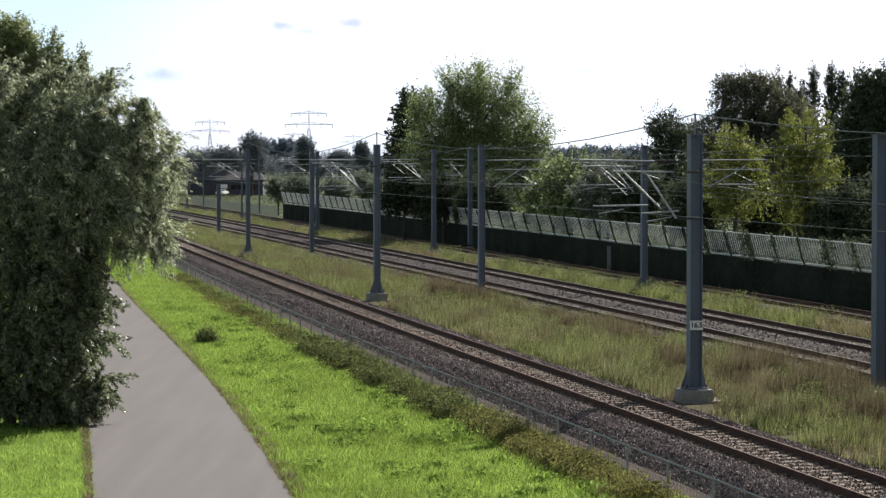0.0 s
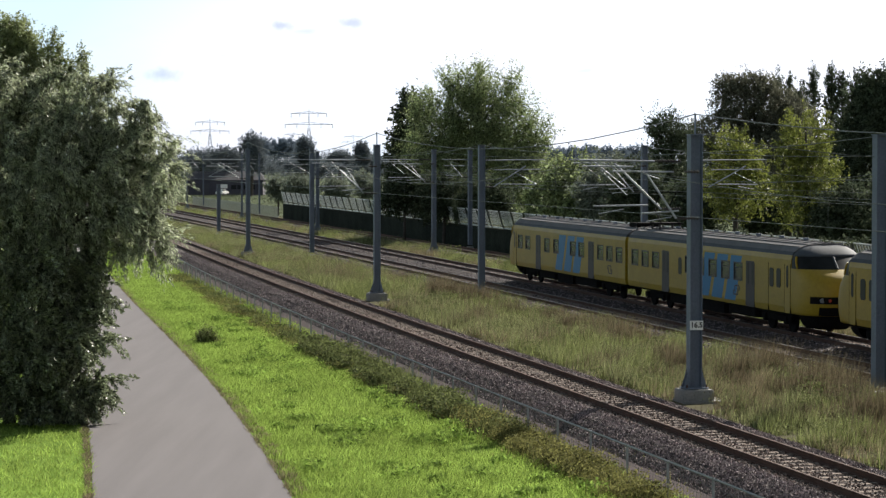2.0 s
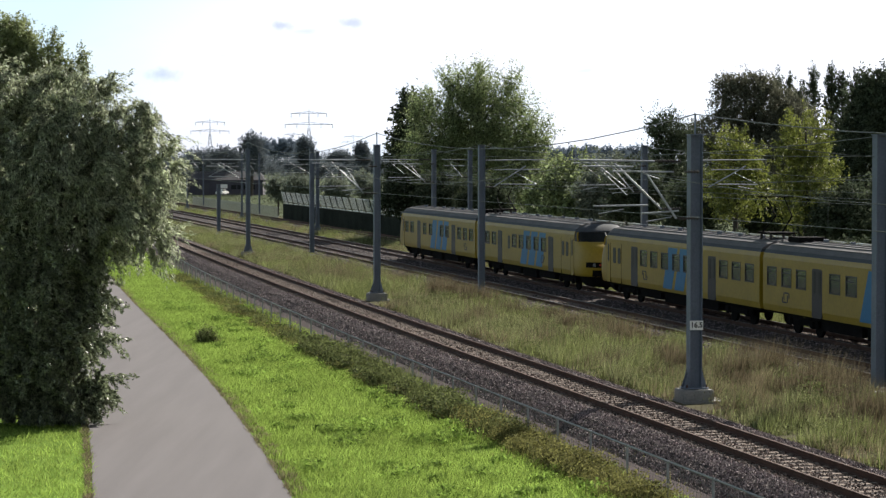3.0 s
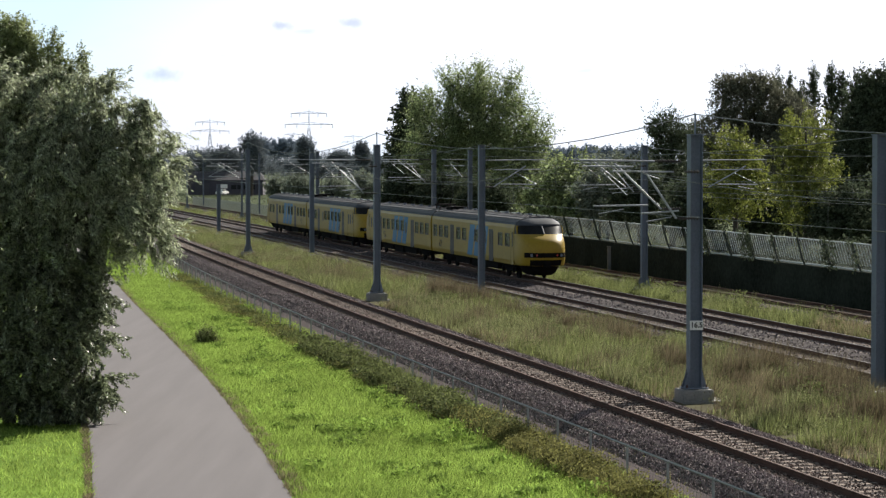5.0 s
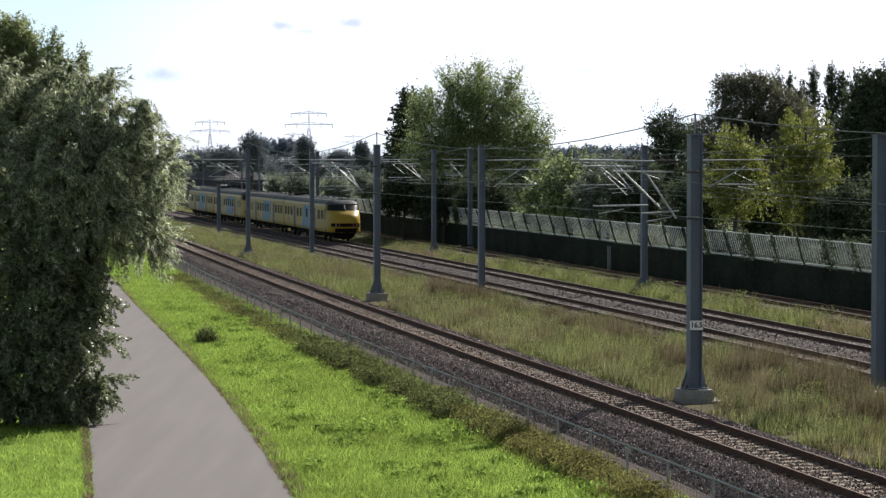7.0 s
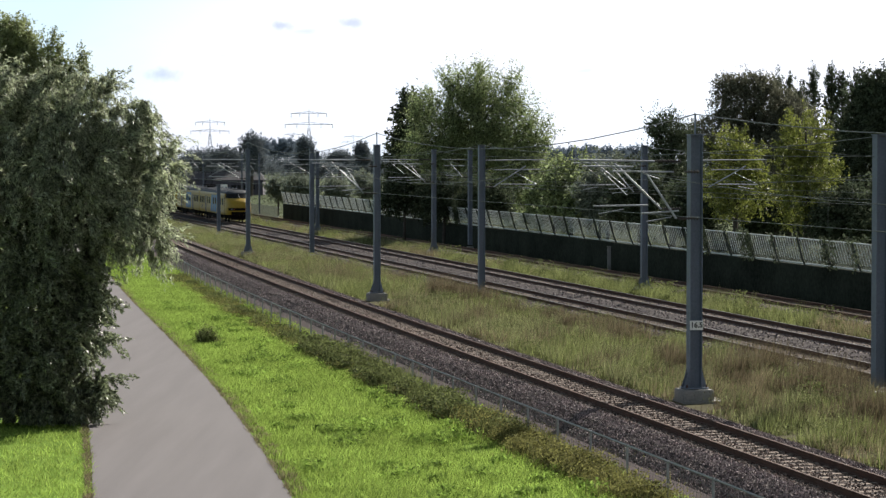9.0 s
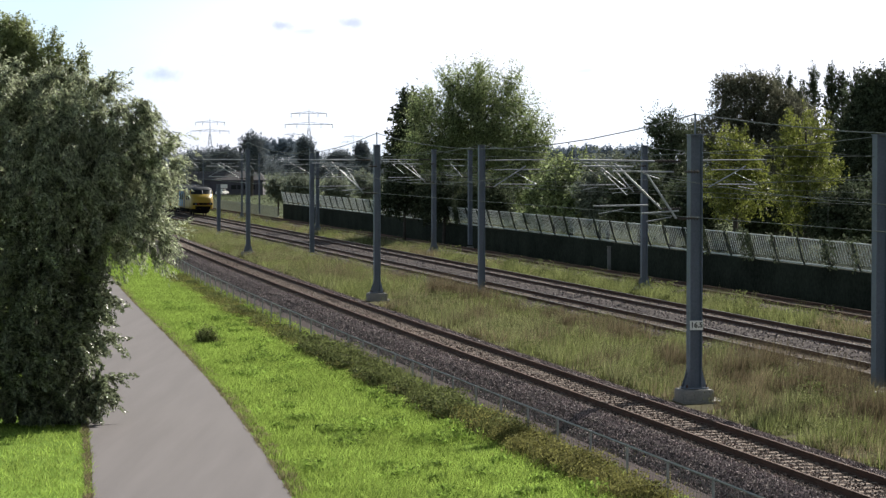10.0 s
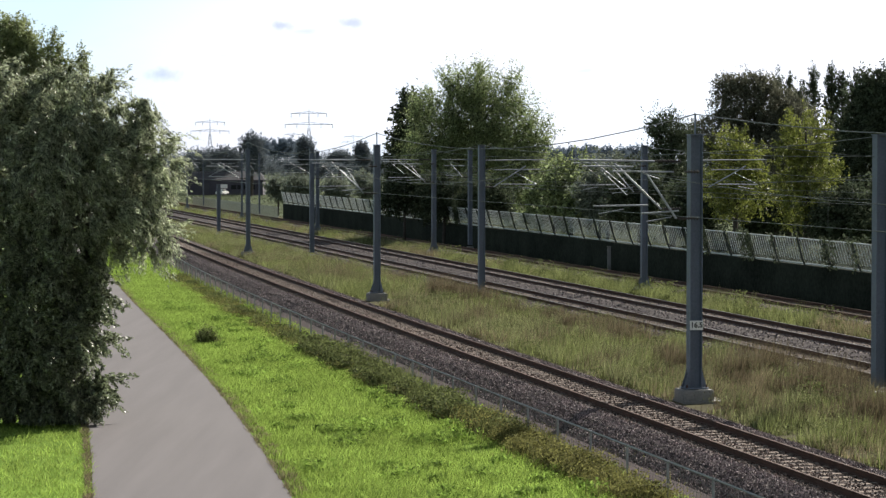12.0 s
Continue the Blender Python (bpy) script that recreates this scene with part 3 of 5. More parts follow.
mast(11.06, 134.7, MAIN, "grey steel mast between main line and siding", side=-1, reach=3.7, twin=True)
mast(13.28, 128.3, MAIN, "slim steel mast with a bracket over the siding", side=1, reach=3.6, width=0.18, foot=False)
mast(-0.70, 189.57, MAIN, "grey steel mast between main line and siding", side=-1, reach=3.7, twin=True)
mast(-12.39, 242.03, MAIN, "grey steel mast between main line and siding", side=-1, reach=3.7, both=True)
mast(-24.22, 295.11, MAIN, "thin dark mast between main line and siding", side=-1, reach=3.7, width=0.2)
mast(-36.74, 351.8, MAIN, "far grey mast beside the main line", side=-1, reach=3.7, width=0.22)
mast(2.21, 200.06, MAIN, "steel mast close to the noise barrier", side=-1, reach=2.2, foot=False)
mast(-23.52, 313.95, MAIN, "thin dark mast by the pale mesh fence", side=-1, reach=2.2, foot=False, width=0.2)
mast(-36.2, 370.36, MAIN, "thin dark mast by the pale mesh fence", side=-1, reach=2.2, foot=False, width=0.2)

plate = part("kilometre_plate", B(((0.42, 0.012, 0.29), (0, -0.215, 1.95), None, 0.004)), WHITE, mast_a, "white plate with black figures")
tx = bpy.data.curves.new("figures", "FONT")
tx.body, tx.size, tx.extrude, tx.offset, tx.align_x, tx.align_y = "16.5", 0.225, 0.001, 0.006, "CENTER", "CENTER"
tx.materials.append(INK)
figures = hang("figures", tx, plate)
figures.matrix_basis = pose(0, -0.2235, 1.955, 90, 0, 0)


# ---- overhead wires ----
def wire(name, pts, r, label):
    c = bpy.data.curves.new(name, "CURVE")
    c.dimensions, c.bevel_depth, c.bevel_resolution = "3D", r, 1
    s = c.splines.new("POLY")
    s.points.add(len(pts) - 1)
    for p, q in zip(s.points, pts):
        p.co = (*q, 1)
    c.materials.append(WIRE)
    return tagged(new(name, c), label, "overhead wire", "overhead wires")


def catenary(line, off, supports, zig=0.2):
    """Contact wire, carrier wire sagging between supports, and droppers."""
    ys = np.arange(-40, 460, 5.0)
    con = wire("contact_wire", along(line, ys, off, 5.5), 0.010, "dark contact wire over the track")
    pts = []
    for a, b in zip(supports[:-1], supports[1:]):
        u = np.linspace(0, 1, 12)[:-1]
        y = a + (b - a) * u
        pts.append(along(line, y, off, 7.0) - np.stack([0 * u, 0 * u, 4 * u * (1 - u) * 0.95], -1))
    pts = np.concatenate(pts)
    wire("carrier_wire", pts, 0.010, "dark carrier wire sagging between masts")
    for p in pts[::2]:
        if p[2] > 5.6:
            a, b = Vector(p), Vector((p[0], p[1], 5.5))
            part("dropper", rod(bmesh.new(), a, b, 0.005, sides=4), WIRE, con)


SPANS = [-32.0, 21.0, 75.2, 129.0, 184.5, 238.0, 295.0, 352.0, 410.0, 460.0]
catenary(NEAR, 0.0, SPANS)
catenary(MAIN, -4.19, SPANS)
catenary(MAIN, 0.0, [-32.0, 25.0, 80.0, 134.7, 189.6, 242.0, 295.1, 351.8, 410.0, 460.0])
catenary(MAIN, 6.7, [-32.0, 25.0, 80.0, 134.7, 200.0, 256.0, 314.0, 370.4, 420.0])


def top_line(points, sag, r, label):
    pts = []
    for a, b in zip(points[:-1], points[1:]):
        a, b = np.array(a, float), np.array(b, float)
        for u in np.linspace(0, 1, 10)[:-1]:
            p = a + (b - a) * u
            p[2] -= 4 * sag * u * (1 - u)
            pts.append(p)
    pts.append(np.array(points[-1], float))
    wire("feeder_cable", pts, r, label)


top_line([(19.5, 20, 8.4), (7.73, 75.22, 8.42), (-3.48, 129.01, 8.4), (-14.83, 186.43, 8.3), (-27, 243, 8.2)], 0.95, 0.018, "black feeder cable strung over mast tops")
top_line([(24.5, 20, 7.75), (13.41, 75.13, 7.75), (2.03, 129.18, 7.75), (-9.82, 183.54, 7.75), (-21.75, 237.58, 7.75), (-34, 295, 7.75)], 0.55, 0.013, "black return cable strung along masts")
top_line([(22.5, 80, 7.7), (11.06, 134.7, 7.7), (-0.7, 189.57, 7.7), (-12.39, 242.03, 7.7), (-24.22, 295.11, 7.7), (-36.74, 351.8, 7.7)], 0.55, 0.014, "black return cable strung along masts")
top_line([(7.73, 75.22, 7.85), (13.41, 75.13, 7.1)], 0.1, 0.014, "black cable linking two masts")

# ---- noise barrier ----
def barrier():
    w = tagged(new("noise_barrier"), "dark noise barrier wall topped by leaning glass panels", "noise barrier")
    ys = 61.75 + 3.83 * np.arange(64)
    v, f = sweep(MAIN, ys, [(10.0, LOW), (10.0, 1.42), (10.05, 1.46), (10.3, 1.46), (10.3, LOW)], closed=True)
    hang("base_wall", quads("base_wall", v, f, WALL_DARK), w, "dark greenish base wall")
    for i, y in enumerate(ys[:-1]):
        a = along(MAIN, np.array([y, y + 3.83]), 10.05, 0)
        d = Vector(a[1] - a[0])
        m = Matrix.Translation(a[0]) @ Matrix.Rotation(math.atan2(d.y, d.x), 4, "Z")
        L = d.length
        lean = -0.42  # the panels lean towards the railway
        jit = random.uniform(-0.03, 0.03)
        def pt(u, h, o=0.0):
            k = h * (lean + jit) / 1.45
            foot = 0.08 * max(0.0, (0.38 - h) / 0.38) ** 1.5  # the lower edge curls back over the wall
            return m @ Vector((u * L, -(0.02 + k) - o - 0.06 * u - foot, 1.46 + h))
        bm = bmesh.new()
        rim = [(0.045, h) for h in (0.06, 0.16, 0.27, 0.4, 1.4)] + [(0.955, h) for h in (1.4, 0.4, 0.27, 0.16, 0.06)]
        q = [bm.verts.new(pt(u, h)) for u, h in rim]
        q2 = [bm.verts.new(pt(u, h, 0.02)) for u, h in rim]
        for j in range(4):
            bm.faces.new((q[j], q[j + 1], q[8 - j], q[9 - j])), bm.faces.new((q2[9 - j], q2[8 - j], q2[j + 1], q2[j]))
        for j in range(10):
            bm.faces.new((q[j], q[(j + 1) % 10], q2[(j + 1) % 10], q2[j]))
        pane = part("glass_panel", bm, BARRIER_GLASS, w, "hazy weathered glass panel")
        part("lower_trim", rod(bmesh.new(), pt(0.03, 0.08, -0.03), pt(0.97, 0.08, -0.03), 0.05, sides=6), BARRIER_TRIM, pane)
        part("upper_trim", rod(bmesh.new(), pt(0.02, 1.42), pt(0.98, 1.42), 0.035, sides=6), BARRIER_TRIM, pane)
        post = bmesh.new()
        for h0, h1 in ((0.0, 0.18), (0.17, 0.4), (0.38, 1.48)):
            rod(post, pt(0, h0), pt(0, h1), 0.062, sides=6)
        part("post", post, BARRIER_STEEL, w)
        bm = bmesh.new()
        for u in np.linspace(0.11, 0.89, 9):
            rod(bm, pt(u, 0.3, -0.03), pt(u, 1.4, -0.03), 0.018, sides=4)
        part("mullion", bm, BARRIER_TRIM, pane)


barrier()


def concrete_post(y):
    p = along(MAIN, np.array([y]), 9.6, 0)[0]
    t = thing("concrete_post", pose(p[0], p[1], LOW, 0, 0, 12), "pale stained concrete post against the noise barrier", "post")
    part("shaft", B(((0.2, 0.2, 2.0), (0, 0, 1.0), None, 0.02)), CONCRETE, t)
    part("cap", B(((0.26, 0.26, 0.07), (0, 0, 2.03), None, 0.015)), CONCRETE, t)


concrete_post(161.3)

# ---- the train ----
S_TABLE = np.arange(-200.0, 700.0, 0.25)
_x = MAIN(S_TABLE)
_s = np.concatenate([[0], np.cumsum(np.hypot(np.diff(_x), np.diff(S_TABLE)))])
_s -= np.interp(70.0, S_TABLE, _s)
SPEED, START = 33.033, 118.262 - 4 * 33.033


def on_line(s):
    y = float(np.interp(s, _s, S_TABLE))
    return Vector((float(MAIN(y)), y, 0.0))


W_LOW, W_HIGH, W_WIDE = 1.87, 2.66, 1.16
NOSE_Z = (0.85, 0.95, 1.25, 1.45, 1.75, 2.10, 2.32, 2.48, 2.60, 2.67)
SCREEN_Z = (2.69, 2.78, 2.90, 3.05, 3.14)
TOP_Z = (3.16, 3.25, 3.38, 3.50, 3.60, 3.67)


def nose_ring(z, n=21, swell=0.0, inset=0.0):
    """Outline of the cab end at height z, from one flank round the front to the other."""
    reach = float(np.interp(z, (0.85, 1.3, 1.75, 2.12, 2.32, 2.48, 2.60, 2.67, 3.1, 3.3, 3.5, 3.67), (2.02, 2.26, 2.32, 2.24, 2.06, 1.82, 1.56, 1.46, 0.98, 0.76, 0.42, -0.2)))
    half = float(np.interp(z, (0.85, 1.2, 3.0, 3.2, 3.42, 3.60, 3.67), (1.38, 1.42, 1.42, 1.35, 1.15, 0.72, 0.3)))
    blunt = float(np.interp(z, (0.85, 1.6, 2.5, 3.2), (0.62, 0.66, 0.78, 0.85)))
    reach, half = reach - inset, half - inset * 0.9
    pts = []
    for i in range(n):
        a = -math.pi / 2 + math.pi * i / (n - 1)
        c, s = abs(math.cos(a)) ** blunt, abs(math.sin(a)) ** 0.78
        pts.append((23.25 + (reach + swell) * c, math.copysign((half + swell) * s, a), z))
    return pts


def loft(rings, lid=False):
    bm = bmesh.new()
    rows = [[bm.verts.new(p) for p in r] for r in rings]
    for a, b in zip(rows[:-1], rows[1:]):
        for i in range(len(a) - 1):
            bm.faces.new((a[i], a[i + 1], b[i + 1], b[i]))
    if lid:
        bm.faces.new(rows[0][::-1])
        bm.faces.new(rows[-1])
    return bm


def hull(x0, x1, prof):
    bm = bmesh.new()
    a = [bm.verts.new((x0, y, z)) for y, z in prof]
    b = [bm.verts.new((x1, y, z)) for y, z in prof]
    n = len(prof)
    for i in range(n):
        bm.faces.new((a[i], a[(i + 1) % n], b[(i + 1) % n], b[i]))
    bm.faces.new(a[::-1]), bm.faces.new(b)
    return bm


def mirror(half):
    return [(y, z) for y, z in half] + [(-y, z) for y, z in reversed(half) if y > 0]


def pane_mesh(w, h, name, material, thick=0.05, r=0.06):
    bm = bmesh.new()
    box(bm, (w, thick, h), (0, 0, 0))
    edges = [e for e in bm.edges if abs((e.verts[0].co - e.verts[1].co).y) > thick * 0.9]
    bmesh.ops.bevel(bm, geom=edges, offset=r, segments=3, affect="EDGES")
    me = bpy.data.meshes.new(name)
    bm.to_mesh(me)
    bm.free()
    me.materials.append(material)
    return me


CAR_MESH = {}


def train_car(second, label):
    """Half of a two-car unit; local x runs from the gangway (0) to the cab, z from the rail head."""
    c = thing("train_car", Matrix(), label, "train", "cars of the yellow train")
    wins = (1.48, 3.18, 4.88, 9.99, 11.64, 13.4, 15.12, 16.8) if second else (1.3, 3.02, 4.70, 8.35, 10.05, 13.52, 15.5, 19.8, 21.6)
    doors = (6.45, 18.35) if second else (6.47, 17.45)
    # window openings go through both flanks: a lower trough, an upper band and pillars between
    bm = hull(0.22, 23.26, mirror([(1.38, 0.85), (1.42, 1.1), (1.42, W_LOW)]))
    upper = hull(0.22, 23.26, mirror([(1.42, W_HIGH), (1.42, 3.0), (1.37, 3.19)]))
    me = bpy.data.meshes.new("upper")
    upper.to_mesh(me)
    upper.free()
    bm.from_mesh(me)
    bpy.data.meshes.remove(me)
    gaps = [(x - W_WIDE / 2, x + W_WIDE / 2) for x in wins]
    solid = list(zip([0.22] + [g[1] for g in gaps], [g[0] for g in gaps] + [23.26]))
    for a, b in solid:
        for sy in (-1, 1):
            box(bm, (b - a, 0.07, W_HIGH - W_LOW), ((a + b) / 2, sy * 1.385, (W_LOW + W_HIGH) / 2))
    for x in (0.26, 23.2, doors[0] - 0.62, doors[0] + 0.62, doors[1] - 0.62):
        box(bm, (0.06, 2.68, W_HIGH - W_LOW), (x, 0, (W_LOW + W_HIGH) / 2))
    body = part("body", bm, YELLOW, c, "yellow painted steel body")
    part("ceiling_lining", B(((22.8, 2.6, 0.02), (11.7, 0, W_HIGH - 0.012))), LINING, c)
    for x in wins:
        for sy in (-0.85, 0.85):
            for k in (-0.52, 0.42):
                part("seat", B(((0.12, 0.95, 0.42), (x + k, sy, W_LOW + 0.215), None, 0.03)), SEAT, c)
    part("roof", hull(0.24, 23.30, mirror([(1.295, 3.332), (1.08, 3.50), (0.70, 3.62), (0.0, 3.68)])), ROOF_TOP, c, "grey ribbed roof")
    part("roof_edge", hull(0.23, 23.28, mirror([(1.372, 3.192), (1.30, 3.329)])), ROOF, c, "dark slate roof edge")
    part("gangway", B(((0.5, 1.7, 2.45), (0.0, 0, 2.1))), BLACK, c)
    nose = part("cab_front", loft([nose_ring(z) for z in NOSE_Z], True), YELLOW, c, "rounded yellow cab front", True)
    part("windscreen", loft([nose_ring(z, swell=-0.02) for z in (2.65,) + SCREEN_Z + (3.2,)]), PANE, c, "dark wraparound windscreen", True)
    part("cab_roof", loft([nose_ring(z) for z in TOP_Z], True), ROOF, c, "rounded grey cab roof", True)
    for a in (2, 10, 18):
        bm = bmesh.new()
        for p, q in zip([nose_ring(z, swell=0.0)[a] for z in SCREEN_Z[:-1]], [nose_ring(z, swell=0.0)[a] for z in SCREEN_Z[1:]]):
            rod(bm, p, q, 0.05, sides=5)
        part("windscreen_pillar", bm, YELLOW if a != 10 else ROOF, c)
    band = part("lamp_band", loft([nose_ring(z, swell=0.02)[4:17] for z in (1.34, 1.48, 1.62)]), BLACK, nose, "dark band with lamps")
    for sy in (-1, 1):
        bm = rod(bmesh.new(), (24.95, sy * 0.86, 1.48), (25.35, sy * 0.86, 1.48), 0.10, sides=12)
        part("headlamp", bm, GALV, nose, "round lamp")
        part("tail_lamp", rod(bmesh.new(), (25.05, sy * 0.60, 1.48), (25.49, sy * 0.60, 1.48), 0.06, sides=10), RED, nose, "red tail lamp")
    part("coupler", B(((0.55, 0.3, 0.3), (25.55, 0, 0.98)), ((0.35, 0.5, 0.4), (25.0, 0, 0.9))), BLACK, c)
    # black sheet proud of the nose paints the shade of the coupler's recess
    part("recess_shade", loft([nose_ring(z, swell=0.012)[6:15] for z in (0.86, 1.04, 1.20)]), BLACK, nose, "black sheet drawn for the shaded coupler recess")
    part("cab_skirt", loft([[(x, y, z) for x, y, _ in nose_ring(0.9, inset=i)] for z, i in ((0.28, 0.75), (0.45, 0.5), (0.84, 0.3))], True), BLACK, c, "black rounded plough")
    # windows, doors and stripes on both flanks
    for key, w, h, mt in (("win", W_WIDE - 0.02, W_HIGH - W_LOW - 0.02, TRAIN_GLASS), ("small", 0.5, 0.78, PANE), ("door", 1.12, 1.92, DOORS), ("cabdoor", 0.62, 1.95, YELLOW), ("slit", 0.22, 0.9, PANE), ):
        if key not in CAR_MESH:
            CAR_MESH[key] = pane_mesh(w, h, key, mt, *((0.016, 0.02) if key == "win" else ()))
    if "rim" not in CAR_MESH:
        bm = B(*[((W_WIDE, 0.05, 0.05), (0, 0, k * (W_HIGH - W_LOW - 0.05) / 2)) for k in (-1, 1)],
               *[((0.05, 0.05, W_HIGH - W_LOW - 0.1), (k * (W_WIDE - 0.05) / 2, 0, 0)) for k in (-1, 1)],
               ((W_WIDE - 0.1, 0.03, 0.03), (0, 0, 0.16)))
        CAR_MESH["rim"] = bpy.data.meshes.new("rim")
        bm.to_mesh(CAR_MESH["rim"])
        bm.free()
        CAR_MESH["rim"].materials.append(DOORS)
    zc = (W_LOW + W_HIGH) / 2
    for sy in (-1, 1):
        for x in wins:
            g = hang("window", CAR_MESH["win"], body)
            g.matrix_basis = Matrix.Translation((x, sy * 1.385, zc))
            f = hang("window_frame", CAR_MESH["rim"], g, "dark window frame")
            f.matrix_basis = Matrix.Translation((0, sy * 0.02, 0))
        for x in (20.98, 21.82) if second else ():
            g = hang("window", CAR_MESH["small"], body)
            g.matrix_basis = Matrix.Translation((x, sy * 1.405, 2.22))
        if second:
            g = hang("window", CAR_MESH["small"], body, "narrow frosted window")
            g.matrix_basis = Matrix.Translation((8.68, sy * 1.405, 2.15))
        for x in doors:
            d = hang("door", CAR_MESH["door"], body, "dark grey sliding door")
            d.matrix_basis = Matrix.Translation((x, sy * 1.40, 1.81))
            for k in (-0.28, 0.28):
                g = hang("door_window", CAR_MESH["slit"], d)
                g.matrix_basis = Matrix.Translation((k, sy * 0.008, 0.42))
        d = hang("cab_door", CAR_MESH["cabdoor"], body)
        d.matrix_basis = Matrix.Translation((22.86, sy * 1.405, 1.83))
        g = hang("door_window", CAR_MESH["slit"], d)
        g.matrix_basis = Matrix.Translation((0, sy * 0.01, 0.5))
        for x in (22.52, 23.19, 20.6 if second else 22.5):
            part("door_gap", B(((0.05, 0.03, 2.0), (x, sy * 1.408, 1.83))), BLACK, body)
        # three slanting blue stripes behind the windows
        x0 = 8.7 if sy > 0 else 11.45 if second else 10.9
        for k in range(3):
            bm = bmesh.new()
            lean = 0.85 * (-sy) / 1.9
            xs = x0 + 1.79 * k

            def edge(z, wide=0.0):
                return xs + wide + lean * (z - 1.0)

            pieces = [[(edge(za), za), (edge(za, 1.4), za), (edge(zb, 1.4), zb), (edge(zb), zb)] for za, zb in ((1.0, W_LOW), (W_HIGH, 2.93))]
            for a, b in solid:
                ring = []
                for z in (W_LOW, W_HIGH):
                    lo, hi = max(a, edge(z)), min(b, edge(z, 1.4))
                    ring.append((min(lo, max(a, min(b, hi))), max(lo, hi) if hi > lo else lo, z, hi > lo))
                if ring[0][3] or ring[1][3]:
                    (p, q, z, _), (p2, q2, z2, _) = ring
                    p, q, p2, q2 = (min(max(v, a), b) for v in (p, q, p2, q2))
                    pieces.append([(p, z), (max(q, p + 0.01), z), (max(q2, p2 + 0.01), z2), (p2, z2)])
            for ring in pieces:
                q = [bm.verts.new((x, sy * 1.4205, z)) for x, z in ring]
                q2 = [bm.verts.new((x, sy * 1.4255, z)) for x, z in ring]
                bm.faces.new(q), bm.faces.new(q2)
                for j in range(4):
                    bm.faces.new((q[j], q[(j + 1) % 4], q2[(j + 1) % 4], q2[j]))
            part("blue_stripe", bm, BLUE, body, "slanting sky blue stripe")
        # an emblem drawn as plain interlocking bars
        ex = 16.6 if second else 2.95
        part("emblem", B(*[((w, 0.012, h), (ex + dx, sy * 1.424, 1.46 + dz)) for w, h, dx, dz in
                           ((0.52, 0.06, 0.1, 0.19), (0.52, 0.06, -0.1, -0.19), (0.09, 0.3, -0.2, 0.04), (0.09, 0.3, 0.2, -0.04), (0.09, 0.2, 0.38, 0.08), (0.09, 0.2, -0.38, -0.08))]), DOORS, body, "small dark interlocking emblem")
    # roof ribs, vents and pantograph
    for k in (-1.05, -0.72, -0.36, 0.0, 0.36, 0.72, 1.05):
        z = float(np.interp(abs(k), (0, 0.7, 1.08, 1.3), (3.68, 3.62, 3.5, 3.33)))
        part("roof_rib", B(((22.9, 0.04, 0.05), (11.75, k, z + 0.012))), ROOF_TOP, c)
    for x in np.arange(3.0, 23.0, 2.9):
        bm = rod(bmesh.new(), (x, 0.28, 3.62), (x, 0.28, 3.80), 0.09, 0.13, sides=8)
        part("roof_vent", bm, GALV, c, "small grey roof vent")
    if second:
        p = part("pantograph", B(((1.5, 1.2, 0.08), (2.0, 0, 3.92))), BLACK, c, "raised black pantograph")
        part("contact_strip", B(((0.3, 1.5, 0.05), (2.3, 0, 5.44))), BLACK, p)
        for sy in (-0.45, 0.45):
            bm = rod(bmesh.new(), (2.6, sy, 3.95), (1.2, sy * 0.8, 4.65), 0.035)
            rod(bm, (1.2, sy * 0.8, 4.65), (2.3, sy * 0.9, 5.42), 0.025)
            part("pantograph_arm", bm, BLACK, p)
        for sx in (1.4, 2.6):
            for sy in (-0.5, 0.5):
                part("insulator", rod(bmesh.new(), (sx, sy, 3.58), (sx, sy, 3.9), 0.06), INSUL, p)
    else:
        part("resistor_box", B(((1.4, 1.2, 0.22), (1.6, 0, 3.75), None, 0.03)), BLACK, c)
    # running gear
    for bx in (3.9, 20.6):
        bg = part("bogie", B(((3.6, 0.12, 0.28), (bx, -1.02, 0.55), None, 0.04), ((3.6, 0.12, 0.28), (bx, 1.02, 0.55), None, 0.04), ((0.4, 2.0, 0.25), (bx, 0, 0.55))), BLACK, c)
        for ax in (-1.25, 1.25):
            for sy in (-1, 1):
                bm = rod(bmesh.new(), (bx + ax, sy * 0.70, 0.475), (bx + ax, sy * 0.82, 0.475), 0.475, sides=24)
                part("wheel", bm, BLACK, bg)
            for sy in (-1, 1):
                part("axle_box", B(((0.35, 0.16, 0.3), (bx + ax, sy * 1.08, 0.5), None, 0.03)), BLACK, bg)
    for x0, L, h in ((6.3, 4.2, 0.5), (11.0, 3.2, 0.56), (14.8, 3.4, 0.48)):
        part("equipment_box", B(((L, 2.3, h), (x0 + L / 2, 0, 0.86 - h / 2), None, 0.03)), BLACK, c)
    part("solebar", B(((22.8, 2.6, 0.12), (11.7, 0, 0.82))), BLACK, c)
    return c


car_a = train_car(False, "yellow train car with slanting blue stripes and no pantograph")
car_b = train_car(True, "yellow train car with slanting blue stripes and pantograph")
car_c = copy_thing(car_b, Matrix())
car_d = copy_thing(car_a, Matrix())
TRAIN = ((car_a, 0.0, 1), (car_b, 0.0, -1), (car_c, -52.75, 1), (car_d, -52.75, -1))


def car_pose(t, shift, way):
    s = START + SPEED * t + shift
    a, b = on_line(s + way * 3.9), on_line(s + way * 20.6)
    d = (b - a).normalized()
    return Matrix.Translation(a - d * 3.9) @ Matrix.Rotation(math.atan2(d.y, d.x), 4, "Z")

